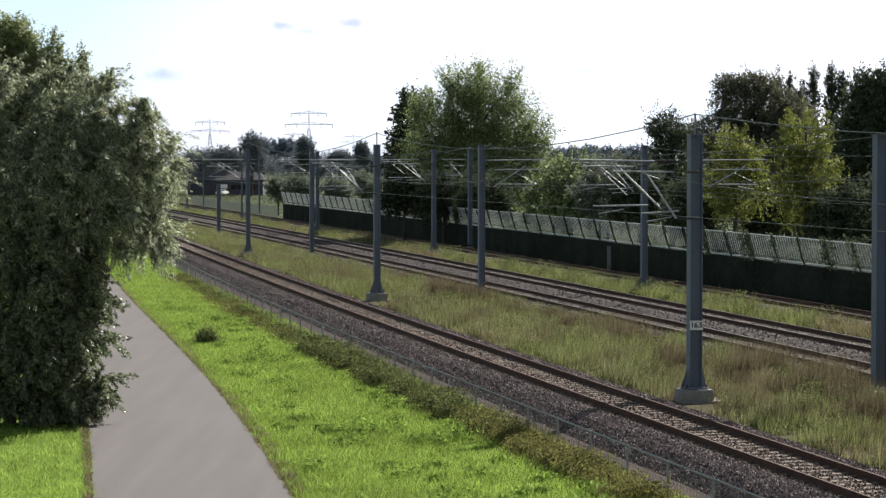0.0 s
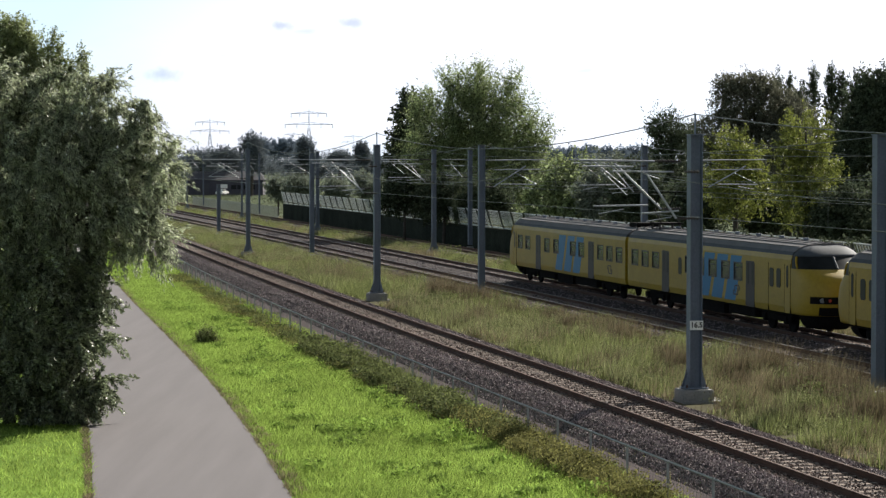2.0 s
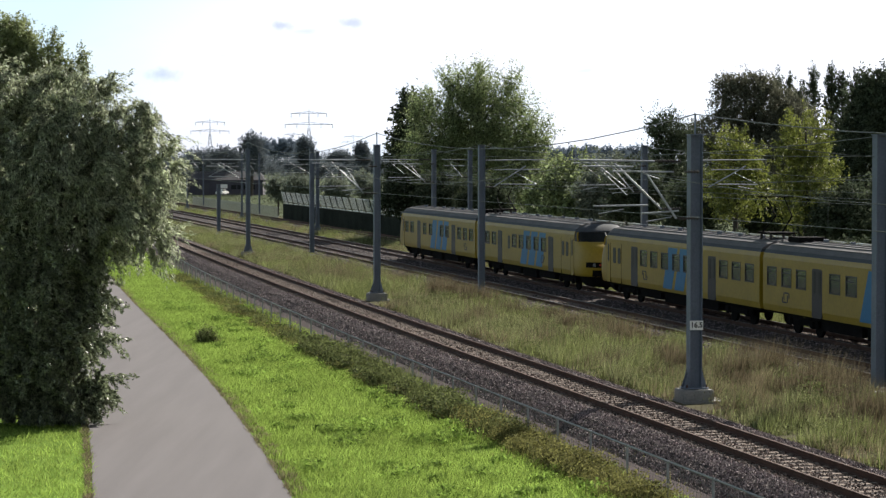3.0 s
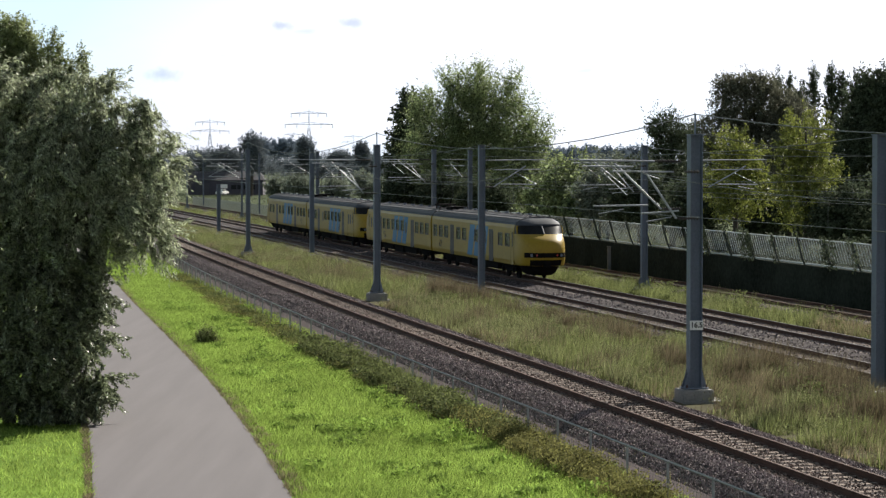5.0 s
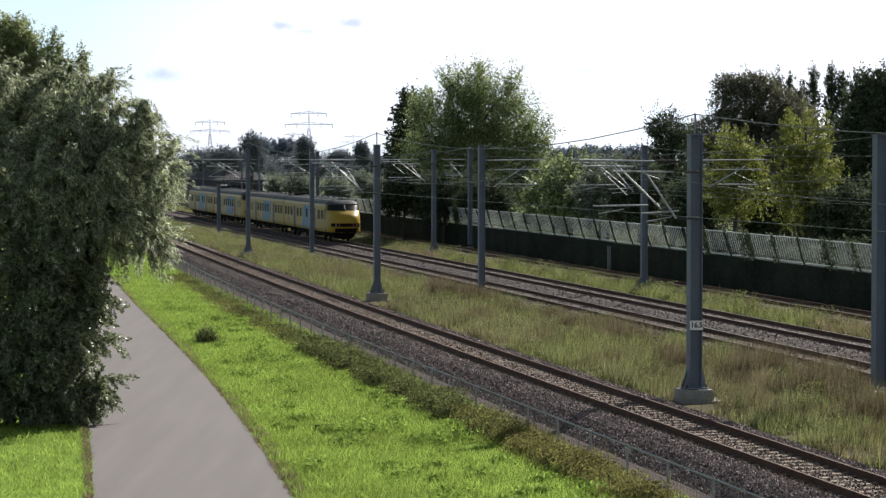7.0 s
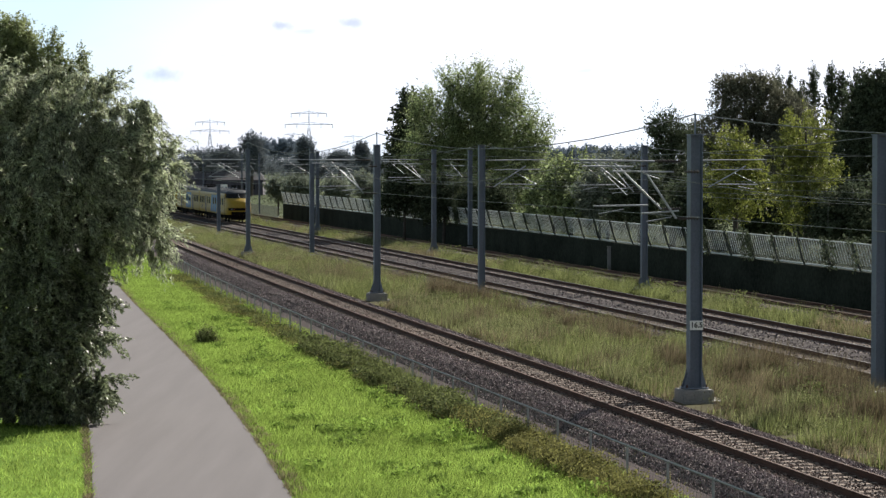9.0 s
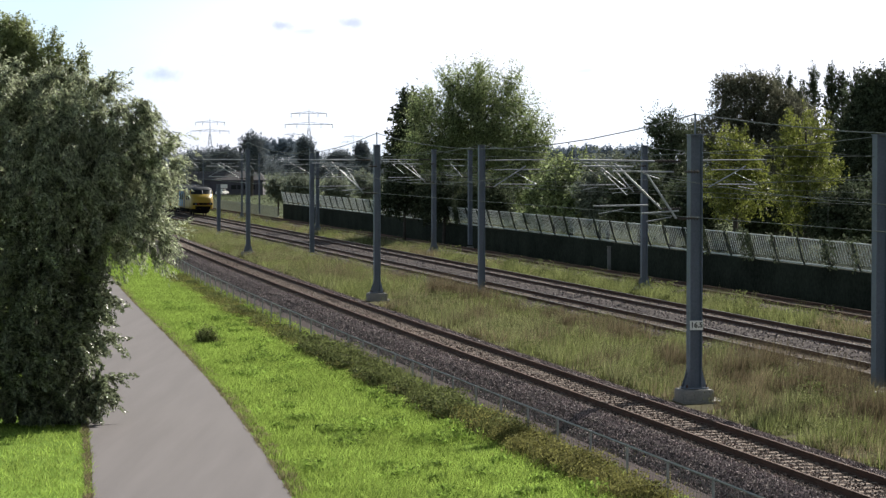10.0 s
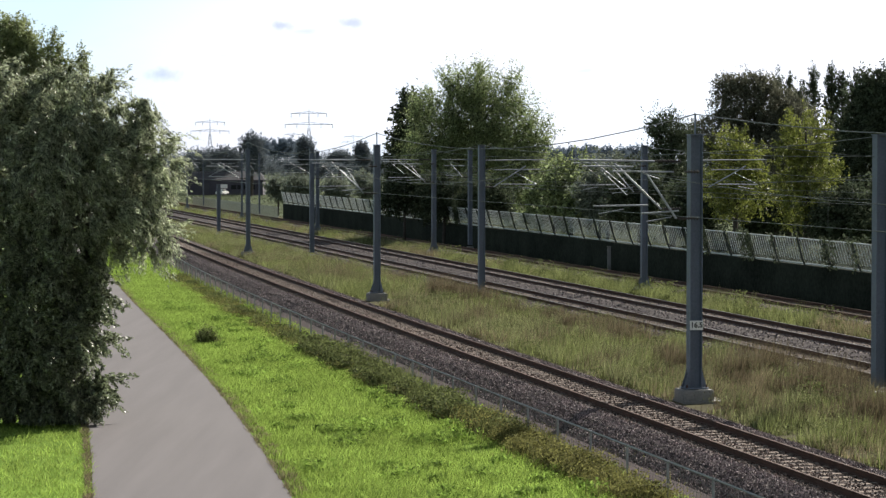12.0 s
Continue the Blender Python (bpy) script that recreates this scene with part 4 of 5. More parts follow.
# ---- trees ----
def crown_points(blobs, n, clump=0.5, shell=0.55, up=0.0):
    """Leaf centres: twigs with gaps between them, denser towards the surface of ellipsoids."""
    vol = np.array([b[3] * b[4] * b[5] for b in blobs]) ** 0.75
    share = vol / vol.sum()
    out = []
    for b, k in zip(blobs, share):
        m = max(60, int(n * k))
        nc = max(10, int(m / 45))
        d = rng.normal(size=(nc, 3))
        d /= np.linalg.norm(d, axis=1, keepdims=True)
        r = (shell + (1.0 - shell) * rng.uniform(0, 1, (nc, 1)) ** 0.7) * rng.uniform(0.8, 1.1, (nc, 1))
        cc = np.array(b[:3]) + d * r * np.array(b[3:6])
        way = d + rng.normal(size=(nc, 3)) * 0.5 + np.array([0, 0, up])
        way /= np.linalg.norm(way, axis=1, keepdims=True)
        size = rng.uniform(0.4, 1.7, (nc, 1)) * clump
        pick = rng.integers(0, nc, m)
        u = rng.uniform(-1, 1.2, (m, 1))
        out.append(cc[pick] + way[pick] * size[pick] * u * 1.5 + rng.normal(size=(m, 3)) * size[pick] * 0.30 * (1.25 - 0.6 * np.abs(u)))
    return np.concatenate(out)


def trunk_mesh(parent, base, top, r, limbs):
    base, top = Vector(base), Vector(top)
    bm = bmesh.new()
    mid = base.lerp(top, 0.5) + Vector((0.12, 0.05, 0)) * r * 4
    rod(bm, base - Vector((0, 0, 0.4)), base + Vector((0, 0, 0.25)), r * 1.5, r * 1.05, 10)
    rod(bm, base + Vector((0, 0, 0.2)), mid, r * 1.05, r * 0.75, 10)
    rod(bm, mid - (top - base) * 0.01, top, r * 0.75, r * 0.25, 10)
    part("trunk", bm, BARK, parent)
    for e in limbs:
        e = Vector(e)
        a = base.lerp(top, random.uniform(0.3, 0.75))
        k = a.lerp(e, 0.5) + Vector((0, 0, 0.08 * (e - a).length))
        bm = rod(bmesh.new(), a, k, r * 0.42, r * 0.28, 7)
        rod(bm, k, e, r * 0.28, r * 0.08, 7)
        part("limb", bm, BARK, parent)


def tree(name, x, y, blobs, n, leaf, mat, label, r=0.25, clump=0.45, fall=0.2, base=LOW, aspect=0.55, shell=0.5, lean=(0, 0, 0), limbs=5, up=0.5):
    """A tree standing at x, y: blobs are (dx, dy, z, rx, ry, rz) round its foot."""
    t = thing(name, pose(x, y, 0), label, "tree")
    top = max(b[2] + b[5] * 0.4 for b in blobs)
    big = sorted(blobs, key=lambda b: -b[3] * b[5])[:limbs]
    trunk_mesh(t, (0, 0, base), (blobs[0][0] * 0.5, blobs[0][1] * 0.5, top), r, [b[:3] for b in big])
    v, f = leafage(crown_points(blobs, n, clump, shell, up), leaf, leaf * aspect, fall, lean)
    hang("crown", quads("crown", v, f, mat), t, "leafy crown")
    return t


F, HZ, EH = 4336.86, 281.3, 7.056


def seen(dist, px, py, rad, rz=None, dy=0.0, x0=0.0):
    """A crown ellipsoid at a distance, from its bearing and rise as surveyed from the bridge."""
    k = dist / F
    return ((px - 784) * k - x0, dy, EH - (py - HZ) * k, rad * k, rad * k, (rz or rad) * k)


def grove(name, dist, cx, specs, n, leaf, mat, label, **kw):
    x0 = (cx - 784) * dist / F
    return tree(name, x0, dist, [seen(dist, *s, x0=x0) for s in specs], n, leaf, mat, label, **kw)


# willow by the path: hanging sprays, each a rigid piece that rocks in the wind
WILLOW_AT = Vector((-11.9, 72.0, 0.0))
willow = thing("willow_tree", Matrix.Translation(WILLOW_AT), "grey green willow with drooping leaves beside the path", "tree")
trunk_mesh(willow, (0, 0, PATH_Z), (0.4, 0.3, 8.5), 0.34, [(2.6, 0.2, 6.0), (-2.5, 0.4, 7.0), (1.2, -0.6, 7.5), (3.4, 0.2, 5.4), (-1.0, -0.8, 5.0)])
# thorny shrub under the willow, to the path; leaf colour darkened for canopy shade
shrub = thing("path_shrub", Matrix.Translation(WILLOW_AT), "dense shrub under the willow, leaves coloured dark for its shade", "shrub")
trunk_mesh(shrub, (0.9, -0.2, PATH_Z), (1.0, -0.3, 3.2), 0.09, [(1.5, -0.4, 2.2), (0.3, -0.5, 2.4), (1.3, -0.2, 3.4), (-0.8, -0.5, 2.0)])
SPRAYS = []
for px, py, rx, rz, dy in ((165, 300, 60, 90, 0.4), (205, 330, 46, 70, 0.4), (175, 425, 46, 52, 0.5), (110, 600, 60, 100, 0.8),
                           (10, 160, 62, 52, 0.4), (92, 172, 50, 44, 0.3), (146, 152, 40, 40, 0.2), (-60, 130, 60, 60, 0.3), (10, 225, 80, 75, 0.3), (125, 224, 62, 68, 0.0), (178, 190, 44, 58, 0.1), (262, 418, 40, 42, 0.1), (166, 500, 30, 66, 0.0), (120, 280, 100, 80, -0.8), (215, 235, 64, 65, 0.2), (248, 222, 30, 36, 0.3), (250, 262, 44, 48, 0.5), (284, 290, 28, 46, 0.4), (235, 330, 56, 72, 0.0),
                           (258, 395, 42, 62, 0.2), (160, 380, 95, 90, -0.6), (60, 330, 130, 100, -0.7), (-60, 250, 130, 130, 0.0), (-60, 450, 130, 130, -0.4),
                           (70, 480, 110, 100, -0.9), (140, 490, 50, 90, -0.3), (134, 600, 56, 90, -0.4), (60, 610, 100, 100, -0.9), (135, 690, 62, 70, -0.5), (50, 700, 100, 65, -0.8), (20, 722, 60, 44, -0.5), (105, 726, 60, 38, -0.4), (160, 700, 34, 50, -0.3), (-60, 620, 120, 120, -0.5)):
    e = seen(71.5, px, py, rx, rz, dy)
    c = np.array(e[:3]) - np.array([WILLOW_AT.x, 0, 0])
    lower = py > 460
    n = int((33000 if lower else 17000) * (rx * rz) / 6500)
    # boughs start on the ellipsoid, reach out with the wind and droop; strands crowd along each
    k = max(9, n // 430)
    d = rng.normal(size=(k, 3))
    d /= np.linalg.norm(d, axis=1, keepdims=True)
    d[:, 2] = d[:, 2] * 0.9 + 0.12
    start = c + d * np.array([e[3], min(e[4], 1.7), e[5]]) * rng.uniform(0.1 if lower else 0.45, 0.95, (k, 1))
    m = 430
    way = d * 0.8 + (np.array([0.05, 0.0, 0.0]) if lower else np.array([0.12, 0.0, 0.28])) + rng.normal(size=(k, 3)) * 0.3
    way /= np.linalg.norm(way, axis=1, keepdims=True)
    u = rng.uniform(0, 1, (k, m, 1)) ** 0.8
    size = rng.uniform(0.25, 0.58, (k, 1, 1)) if lower else rng.uniform(0.3, 0.72, (k, 1, 1))
    strand = rng.integers(0, 5 if lower else 9, (k, m))
    fan = (rng.normal(size=(k, 11, 3)) * 0.42)[np.arange(k)[:, None], strand]
    sag = rng.uniform(0.1, 0.35, (k, 1, 1)) if lower else rng.uniform(0.25, 0.75, (k, 1, 1))
    pts = start[:, None, :] + (way[:, None, :] + fan) * u * size + np.array([0, 0, -1.0]) * u * u * sag + rng.normal(size=(k, m, 3)) * 0.035
    ways = ((way[:, None, :] + fan) * size + np.array([0, 0, -2.0]) * u * sag).reshape(-1, 3)
    pts = pts.reshape(-1, 3)
    keep = pts[:, 2] > PATH_Z + 0.05
    pts, ways = pts[keep], ways[keep]
    pivot = Vector((c[0] * 0.55, c[1] * 0.5, c[2] + e[5] * 0.4))
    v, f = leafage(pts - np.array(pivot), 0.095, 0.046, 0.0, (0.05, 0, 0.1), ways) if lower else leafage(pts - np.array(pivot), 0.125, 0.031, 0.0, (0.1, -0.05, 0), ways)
    sp = hang("leaf_spray", quads("leaf_spray", v, f, THORN_SHADED if lower else WILLOW), shrub if lower else willow)
    sp.matrix_basis = Matrix.Translation(pivot)
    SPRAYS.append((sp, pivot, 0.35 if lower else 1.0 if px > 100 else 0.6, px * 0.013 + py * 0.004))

grove("poplar_tree", 100, 55, [(28, 78, 38, 46), (-20, 95, 55, 62), (52, 118, 38, 48), (96, 72, 7, 24), (98, 112, 15, 40), (122, 140, 14, 36), (147, 98, 5, 20), (148, 135, 11, 34), (60, 185, 95, 60)], 110000, 0.10, LEAF_POPLAR, "tall green poplar behind the willow", r=0.3, clump=0.2, fall=0.0, up=1.0)

# broad tree behind the barrier
grove("broadleaf_tree", 228, 845, [(845, 215, 70, 80), (775, 225, 55, 68), (905, 230, 55, 75), (856, 152, 30, 42), (800, 148, 26, 34), (905, 158, 24, 36), (830, 170, 34, 40), (938, 248, 34, 54), (966, 236, 12, 28), (745, 190, 20, 34), (860, 310, 110, 75), (770, 300, 70, 80), (950, 320, 60, 60)], 160000, 0.175, LEAF_A, "broad green tree with an uneven crown behind the barrier", r=0.45, clump=0.62, up=1.1, shell=0.35, limbs=11)
grove("broadleaf_tree", 252, 725, [(725, 220, 34, 55), (730, 290, 45, 70), (705, 300, 26, 70), (716, 185, 16, 25)], 16000, 0.32, LEAF_DARK, "dark green tree behind the barrier", r=0.35, clump=0.5)
# LEAF_DARK shrubs at 209-216 m are added to draw shade below the broad tree
for cx, cy, w, h, dist, mt in ((1010, 325, 50, 55, 190, LEAF_A), (1075, 330, 50, 60, 180, LEAF_DIM), (1130, 340, 45, 60, 172, LEAF_DARK), (715, 330, 40, 44, 216, LEAF_DARK), (785, 342, 46, 36, 213, LEAF_DARK), (860, 345, 45, 30, 209, LEAF_DARK), (1060, 350, 60, 40, 186, LEAF_A), (980, 345, 50, 45, 196, LEAF_A)):
    grove("shrub", dist, cx, [(cx, cy, w, h), (cx - w * 0.5, cy + 25, w * 0.7, h * 0.7), (cx + w * 0.5, cy + 20, w * 0.7, h * 0.75)], 12000, 0.24, mt, "leafy shrub behind the noise barrier, in a row partly added for shade", r=0.15, clump=0.4, limbs=3)
grove("broadleaf_tree", 185, 1190, [(1185, 240, 38, 38), (1195, 300, 50, 70), (1170, 340, 40, 60), (1160, 225, 16, 20)], 26000, 0.17, LEAF_DARK, "dark grey green tree behind the barrier", r=0.25)
grove("broadleaf_tree", 200, 1320, [(1312, 190, 46, 58), (1358, 195, 40, 56), (1285, 255, 50, 65), (1350, 300, 80, 90), (1284, 158, 24, 28), (1332, 150, 40, 20), (1240, 250, 30, 45), (1400, 240, 50, 80)], 130000, 0.15, LEAF_GREY, "tall grey brown tree behind the barrier", r=0.4, clump=0.4, fall=0.5, up=-0.5)
for cx, ty in ((1375, 126), (1397, 130), (1416, 138), (1438, 115), (1470, 113), (1489, 117), (1512, 124)):
    grove("lombardy_poplar", 235, cx, [(cx, ty + 32, 9, 32), (cx, ty + 80, 15, 62), (cx + 3, ty + 200, 24, 95)], 24000, 0.16, LEAF_DARK, "slim dark poplar with a pointed top", r=0.25, clump=0.25, limbs=2, up=1.2)
grove("broadleaf_tree", 175, 1545, [(1552, 190, 45, 58), (1532, 172, 30, 44), (1578, 158, 36, 40), (1545, 280, 75, 85), (1590, 220, 60, 80), (1505, 330, 55, 60), (1620, 330, 80, 90), (1530, 230, 40, 60)], 84000, 0.215, LEAF_DARK, "dense dark tree behind the barrier", r=0.4, clump=0.4)
grove("yellowing_tree", 152, 1300, [(1298, 280, 45, 50), (1310, 340, 62, 55), (1280, 330, 42, 60), (1330, 300, 28, 45)], 17000, 0.145, LEAF_GOLD, "yellowing young tree behind the barrier", r=0.2, clump=0.32, limbs=6)
grove("yellowing_tree", 150, 1425, [(1425, 245, 50, 50), (1440, 300, 50, 50), (1400, 300, 45, 60), (1420, 360, 55, 45)], 22000, 0.145, LEAF_GOLD, "bright yellow green young tree behind the barrier", r=0.2, clump=0.32, limbs=6)
for cx, cy, w, h, dist in ((1240, 370, 50, 50, 160), (1370, 370, 55, 45, 158), (1500, 385, 60, 45, 148), (1560, 380, 60, 60, 150)):
    grove("shrub", dist, cx, [(cx, cy, w, h), (cx - 25, cy + 20, w * 0.7, h * 0.6)], 14000, 0.22, LEAF_DARK, "dark shrub behind the noise barrier", r=0.12, limbs=3)

# far trees and woods; the trees' leaf colours hold the haze
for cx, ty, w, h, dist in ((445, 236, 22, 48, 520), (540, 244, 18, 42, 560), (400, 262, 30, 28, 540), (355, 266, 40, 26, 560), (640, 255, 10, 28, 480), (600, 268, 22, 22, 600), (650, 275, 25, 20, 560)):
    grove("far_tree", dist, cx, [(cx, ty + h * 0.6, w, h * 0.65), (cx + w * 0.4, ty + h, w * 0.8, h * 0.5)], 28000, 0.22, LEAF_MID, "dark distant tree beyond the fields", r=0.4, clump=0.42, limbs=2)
for cx, cy, w, h, dist in ((492, 334, 20, 18, 340), (528, 330, 26, 17, 335), (592, 334, 24, 16, 325), (640, 328, 22, 18, 330)):
    grove("shrub", dist, cx, [(cx, cy, w, h), (cx + 12, cy + 10, w * 0.8, h * 0.7)], 9000, 0.26, LEAF_DIM, "pale green bush at the barrier's end", r=0.15, limbs=2)


def wood(name, dist, x0, x1, top, depth, n, mat, label):
    """A far belt of trees as one mass of clumps."""
    k = dist / F
    blobs = []
    x = x0
    while x < x1:
        r = random.uniform(8, 18)
        t = top + random.uniform(-1.5, 3)
        blobs.append(((x - 784) * k, dist + random.uniform(-depth, depth), EH - (t + 14 - HZ) * k, r * k, r * k, 16 * k))
        x += r * 0.8
    v, f = leafage(crown_points(blobs, n * 5, 1.2, 0.3), dist * 0.0005, dist * 0.0004, 0.1)
    tagged(hang(name, quads(name, v, f, mat)), label, "trees", kind="stuff")


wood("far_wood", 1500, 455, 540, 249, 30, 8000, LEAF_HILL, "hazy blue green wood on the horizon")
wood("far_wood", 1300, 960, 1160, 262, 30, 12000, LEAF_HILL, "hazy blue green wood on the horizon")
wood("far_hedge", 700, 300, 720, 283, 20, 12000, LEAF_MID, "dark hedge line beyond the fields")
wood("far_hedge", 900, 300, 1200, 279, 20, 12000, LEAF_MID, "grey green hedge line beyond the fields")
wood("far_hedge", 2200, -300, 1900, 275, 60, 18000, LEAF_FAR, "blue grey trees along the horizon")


# ---- grass and weeds ----
def grass(name, pts, h, w, mat, label, bend=0.35, wind=(0.1, -0.05)):
    v, f = blades(pts, h, w, bend, wind)
    tagged(hang(name, quads(name, v, f, mat)), label, "grass", kind="stuff")


def lawn_width(y):
    return along(NEAR, y, -3.4)[..., 0] - PATH(y)


def patchy(pts, scale, low, high, seed=0.0):
    """A factor for each point that drifts over the ground."""
    k = np.array([noise.noise(Vector((p[0] * scale, p[1] * scale * 0.5, seed))) + 0.5 * noise.noise(Vector((p[0] * scale * 3, p[1] * scale * 1.5, seed + 7))) for p in pts])
    return low + (high - low) * np.clip(k * 0.8 + 0.5, 0, 1)


lp = strip_points(PATH, 46, 225, 0.1, lambda y: lawn_width(y), 300000, PATH_Z - 0.03)
grass("lawn_grass", lp, 0.15 * patchy(lp, 0.9, 0.7, 1.3), 0.026, LAWN_BLADE, "short bright green grass blades", 0.6)
lp = strip_points(PATH, 46, 120, -14.0, -4.5, 70000, PATH_Z - 0.03)
grass("lawn_grass", lp, 0.15 * patchy(lp, 0.9, 0.55, 1.35), 0.026, LAWN_BLADE, "short bright green grass blades", 0.6)
# ragged tufts over the path's edges
for o, w in ((0.2, 0.24), (-4.62, 0.07)):
    lp = strip_points(PATH, 46, 160, o - w, o + w, 16000, PATH_Z - 0.01)
    grass("edge_grass", lp, 0.10 * patchy(lp, 1.6, 0.1, 1.6), 0.022, DRY_BLADE, "ragged dry grass along the path's edge", 0.8)


def mid_width(y):
    return along(MAIN, y, -6.1)[..., 0] - NEAR(y)


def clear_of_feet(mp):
    """Drops plants round the two near mast feet that would hide them from camera."""
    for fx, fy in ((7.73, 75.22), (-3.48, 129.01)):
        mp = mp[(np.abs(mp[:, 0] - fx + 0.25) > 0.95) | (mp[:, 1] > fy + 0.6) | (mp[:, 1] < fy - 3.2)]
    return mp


def mixed_grass(mp, height, width, seed, green):
    """Dry and olive blades in drifts, taller where the drifts thicken; none against the mast feet."""
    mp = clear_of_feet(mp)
    k = patchy(mp, 0.22, 0, 1, seed) + rng.normal(size=len(mp)) * 0.16
    tall = height * patchy(mp, 0.9, 0.05, 2.1, seed + 3)
    lush = patchy(mp, 0.16, 0, 1, seed + 21) + rng.normal(size=len(mp)) * 0.1 > 0.54
    for pick, mat, label in ((lush, GREEN_BLADE, "fresh green grass in patches beside the rails"), (~lush & (k < green), OLIVE_BLADE, "tall olive green grass beside the rails"), (~lush & (k >= green), DRY_BLADE, "tall dry straw coloured grass beside the rails")):
        grass("rough_grass", mp[pick], tall[pick], width, mat, label, 0.33)


mixed_grass(strip_points(NEAR, 44, 330, 2.5, lambda y: mid_width(y), 225000, MID), 0.36, 0.024, 2.0, 0.74)
mixed_grass(strip_points(MAIN, 90, 400, 2.4, 4.9, 55000, MID), 0.42, 0.03, 5.0, 0.6)


def weeds(name, pts, n, spread, rise, mat, label, leaf=0.11, gaps=0.0):
    """Leafy weeds in clumps: each point is a clump's foot."""
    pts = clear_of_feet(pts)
    if gaps:
        pts = pts[patchy(pts, 0.55, 0, 1, 11.0) > gaps]
    k = rng.integers(0, len(pts), n)
    size = rng.uniform(0.4, 1.3, len(pts))[k][:, None]
    p = pts[k] + rng.normal(size=(n, 3)) * np.array([spread, spread, 0]) * size
    p[:, 2] += rng.uniform(0, 1, n) ** 1.3 * rise * size[:, 0] + 0.02
    v, f = leafage(p, leaf, leaf * 0.5, -0.25)
    tagged(hang(name, quads(name, v, f, mat)), label, "weeds", kind="stuff")


def fence_foot(y):
    """Offset of the fence from the near track."""
    return np.interp(y, (40, 52, 65, 82, 100, 120, 137, 150, 160, 172, 185), (-3.4, -3.5, -3.63, -3.77, -3.87, -3.9, -3.86, -3.77, -3.63, -3.4, -3.2))


weeds("fence_weeds", strip_points(NEAR, 66, 100, lambda y: fence_foot(y) - 1.15, lambda y: fence_foot(y) - 0.25, 170, -0.74), 42000, 0.24, 0.58, WEED, "dark green weeds and brambles along the fence", 0.1, 0.40)
weeds("fence_weeds", strip_points(NEAR, 98, 160, lambda y: fence_foot(y) - 1.1, lambda y: fence_foot(y) - 0.3, 120, -0.74), 16000, 0.22, 0.30, WEED, "dark green weeds and brambles along the fence", 0.1, 0.55)
weeds("fence_weeds", strip_points(NEAR, 50, 74, lambda y: fence_foot(y) - 1.0, lambda y: fence_foot(y) - 0.2, 170, -0.74), 44000, 0.26, 0.46, GOLD_WEED, "yellowing weeds along the fence", 0.075, 0.2)
weeds("fence_weeds", strip_points(NEAR, 74, 160, lambda y: fence_foot(y) - 1.3, lambda y: fence_foot(y) - 0.3, 220, -0.74), 34000, 0.28, 0.30, GOLD_WEED, "olive weeds along the fence", 0.065, 0.3)
weeds("lawn_weeds", strip_points(PATH, 48, 130, 0.8, lambda y: lawn_width(y) - 0.6, 110, PATH_Z), 16000, 0.22, 0.24, TUFT, "lush grass and clover tufts in the lawn")
weeds("track_weeds", strip_points(NEAR, 62, 240, 2.8, lambda y: mid_width(y) - 0.3, 420, MID), 66000, 0.33, 0.55, OLIVE_BLADE, "olive leafy weeds between the tracks", 0.06)


def stands(name, feet, n, spread, rise, mat, label, width=0.024):
    """Clumps of upright stalks round given feet."""
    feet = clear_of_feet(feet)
    k = rng.integers(0, len(feet), n)
    size = rng.uniform(0.5, 1.3, len(feet))[k]
    p = feet[k] + rng.normal(size=(n, 3)) * np.array([spread, spread, 0]) * size[:, None]
    grass(name, p, rise * size, width, mat, label, 0.22)


stands("seed_stalks", strip_points(NEAR, 62, 200, 3.2, lambda y: mid_width(y) - 0.3, 130, MID), 17000, 0.45, 0.66, SEED, "brown seed stalks over the dry grass")
weeds("track_weeds", strip_points(NEAR, 58, 200, 2.7, lambda y: mid_width(y) - 0.4, 150, MID), 34000, 0.3, 0.42, WEED, "dark green leafy weeds between the tracks", 0.075)
# rank green grass leaning on the fence
stands("fence_stalks", strip_points(NEAR, 66, 104, lambda y: fence_foot(y) - 0.95, lambda y: fence_foot(y) - 0.1, 90, -0.74), 9000, 0.26, 0.46, WEED, "rank green grass leaning on the fence", 0.03)
stands("fence_stalks", strip_points(NEAR, 104, 165, lambda y: fence_foot(y) - 0.9, lambda y: fence_foot(y) - 0.1, 120, -0.74), 9000, 0.3, 0.22, GOLD_WEED, "low olive grass under the fence", 0.03)
stands("fence_stalks", strip_points(NEAR, 48, 70, lambda y: fence_foot(y) - 0.95, lambda y: fence_foot(y) - 0.15, 100, -0.74), 14000, 0.26, 0.36, GOLD_WEED, "yellowing grass along the fence", 0.026)
# tall stands beside the double track
stands("brown_stalks", strip_points(MAIN, 66, 92, -9.6, -6.9, 22, MID), 8000, 0.4, 0.95, SEED, "tall brown weed stands beside the double track")
stands("brown_stalks", strip_points(MAIN, 96, 150, -8.4, -6.6, 16, MID), 7000, 0.42, 0.8, SEED, "tall brown weed stands beside the double track", 0.03)
weeds("green_stands", strip_points(MAIN, 66, 150, -9.0, -6.6, 40, MID), 12000, 0.3, 0.6, WEED, "dark green weed stands beside the double track", 0.09)
weeds("siding_weeds", strip_points(MAIN, 95, 330, 2.8, 5.2, 160, MID), 22000, 0.3, 0.7, WEED, "green weeds beside the siding", 0.12)


fp = np.stack([rng.uniform(-95, 0, 26000), rng.uniform(305, 560, 26000), np.full(26000, LOW)], -1)
fp = fp[fp[:, 0] > MAIN(fp[:, 1]) + 11.5]
grass("field_grass", fp, 0.30 * patchy(fp, 0.12, 0.2, 1.6), 0.12, FAR_BLADE, "rough meadow grass in front of the low building", 0.5)


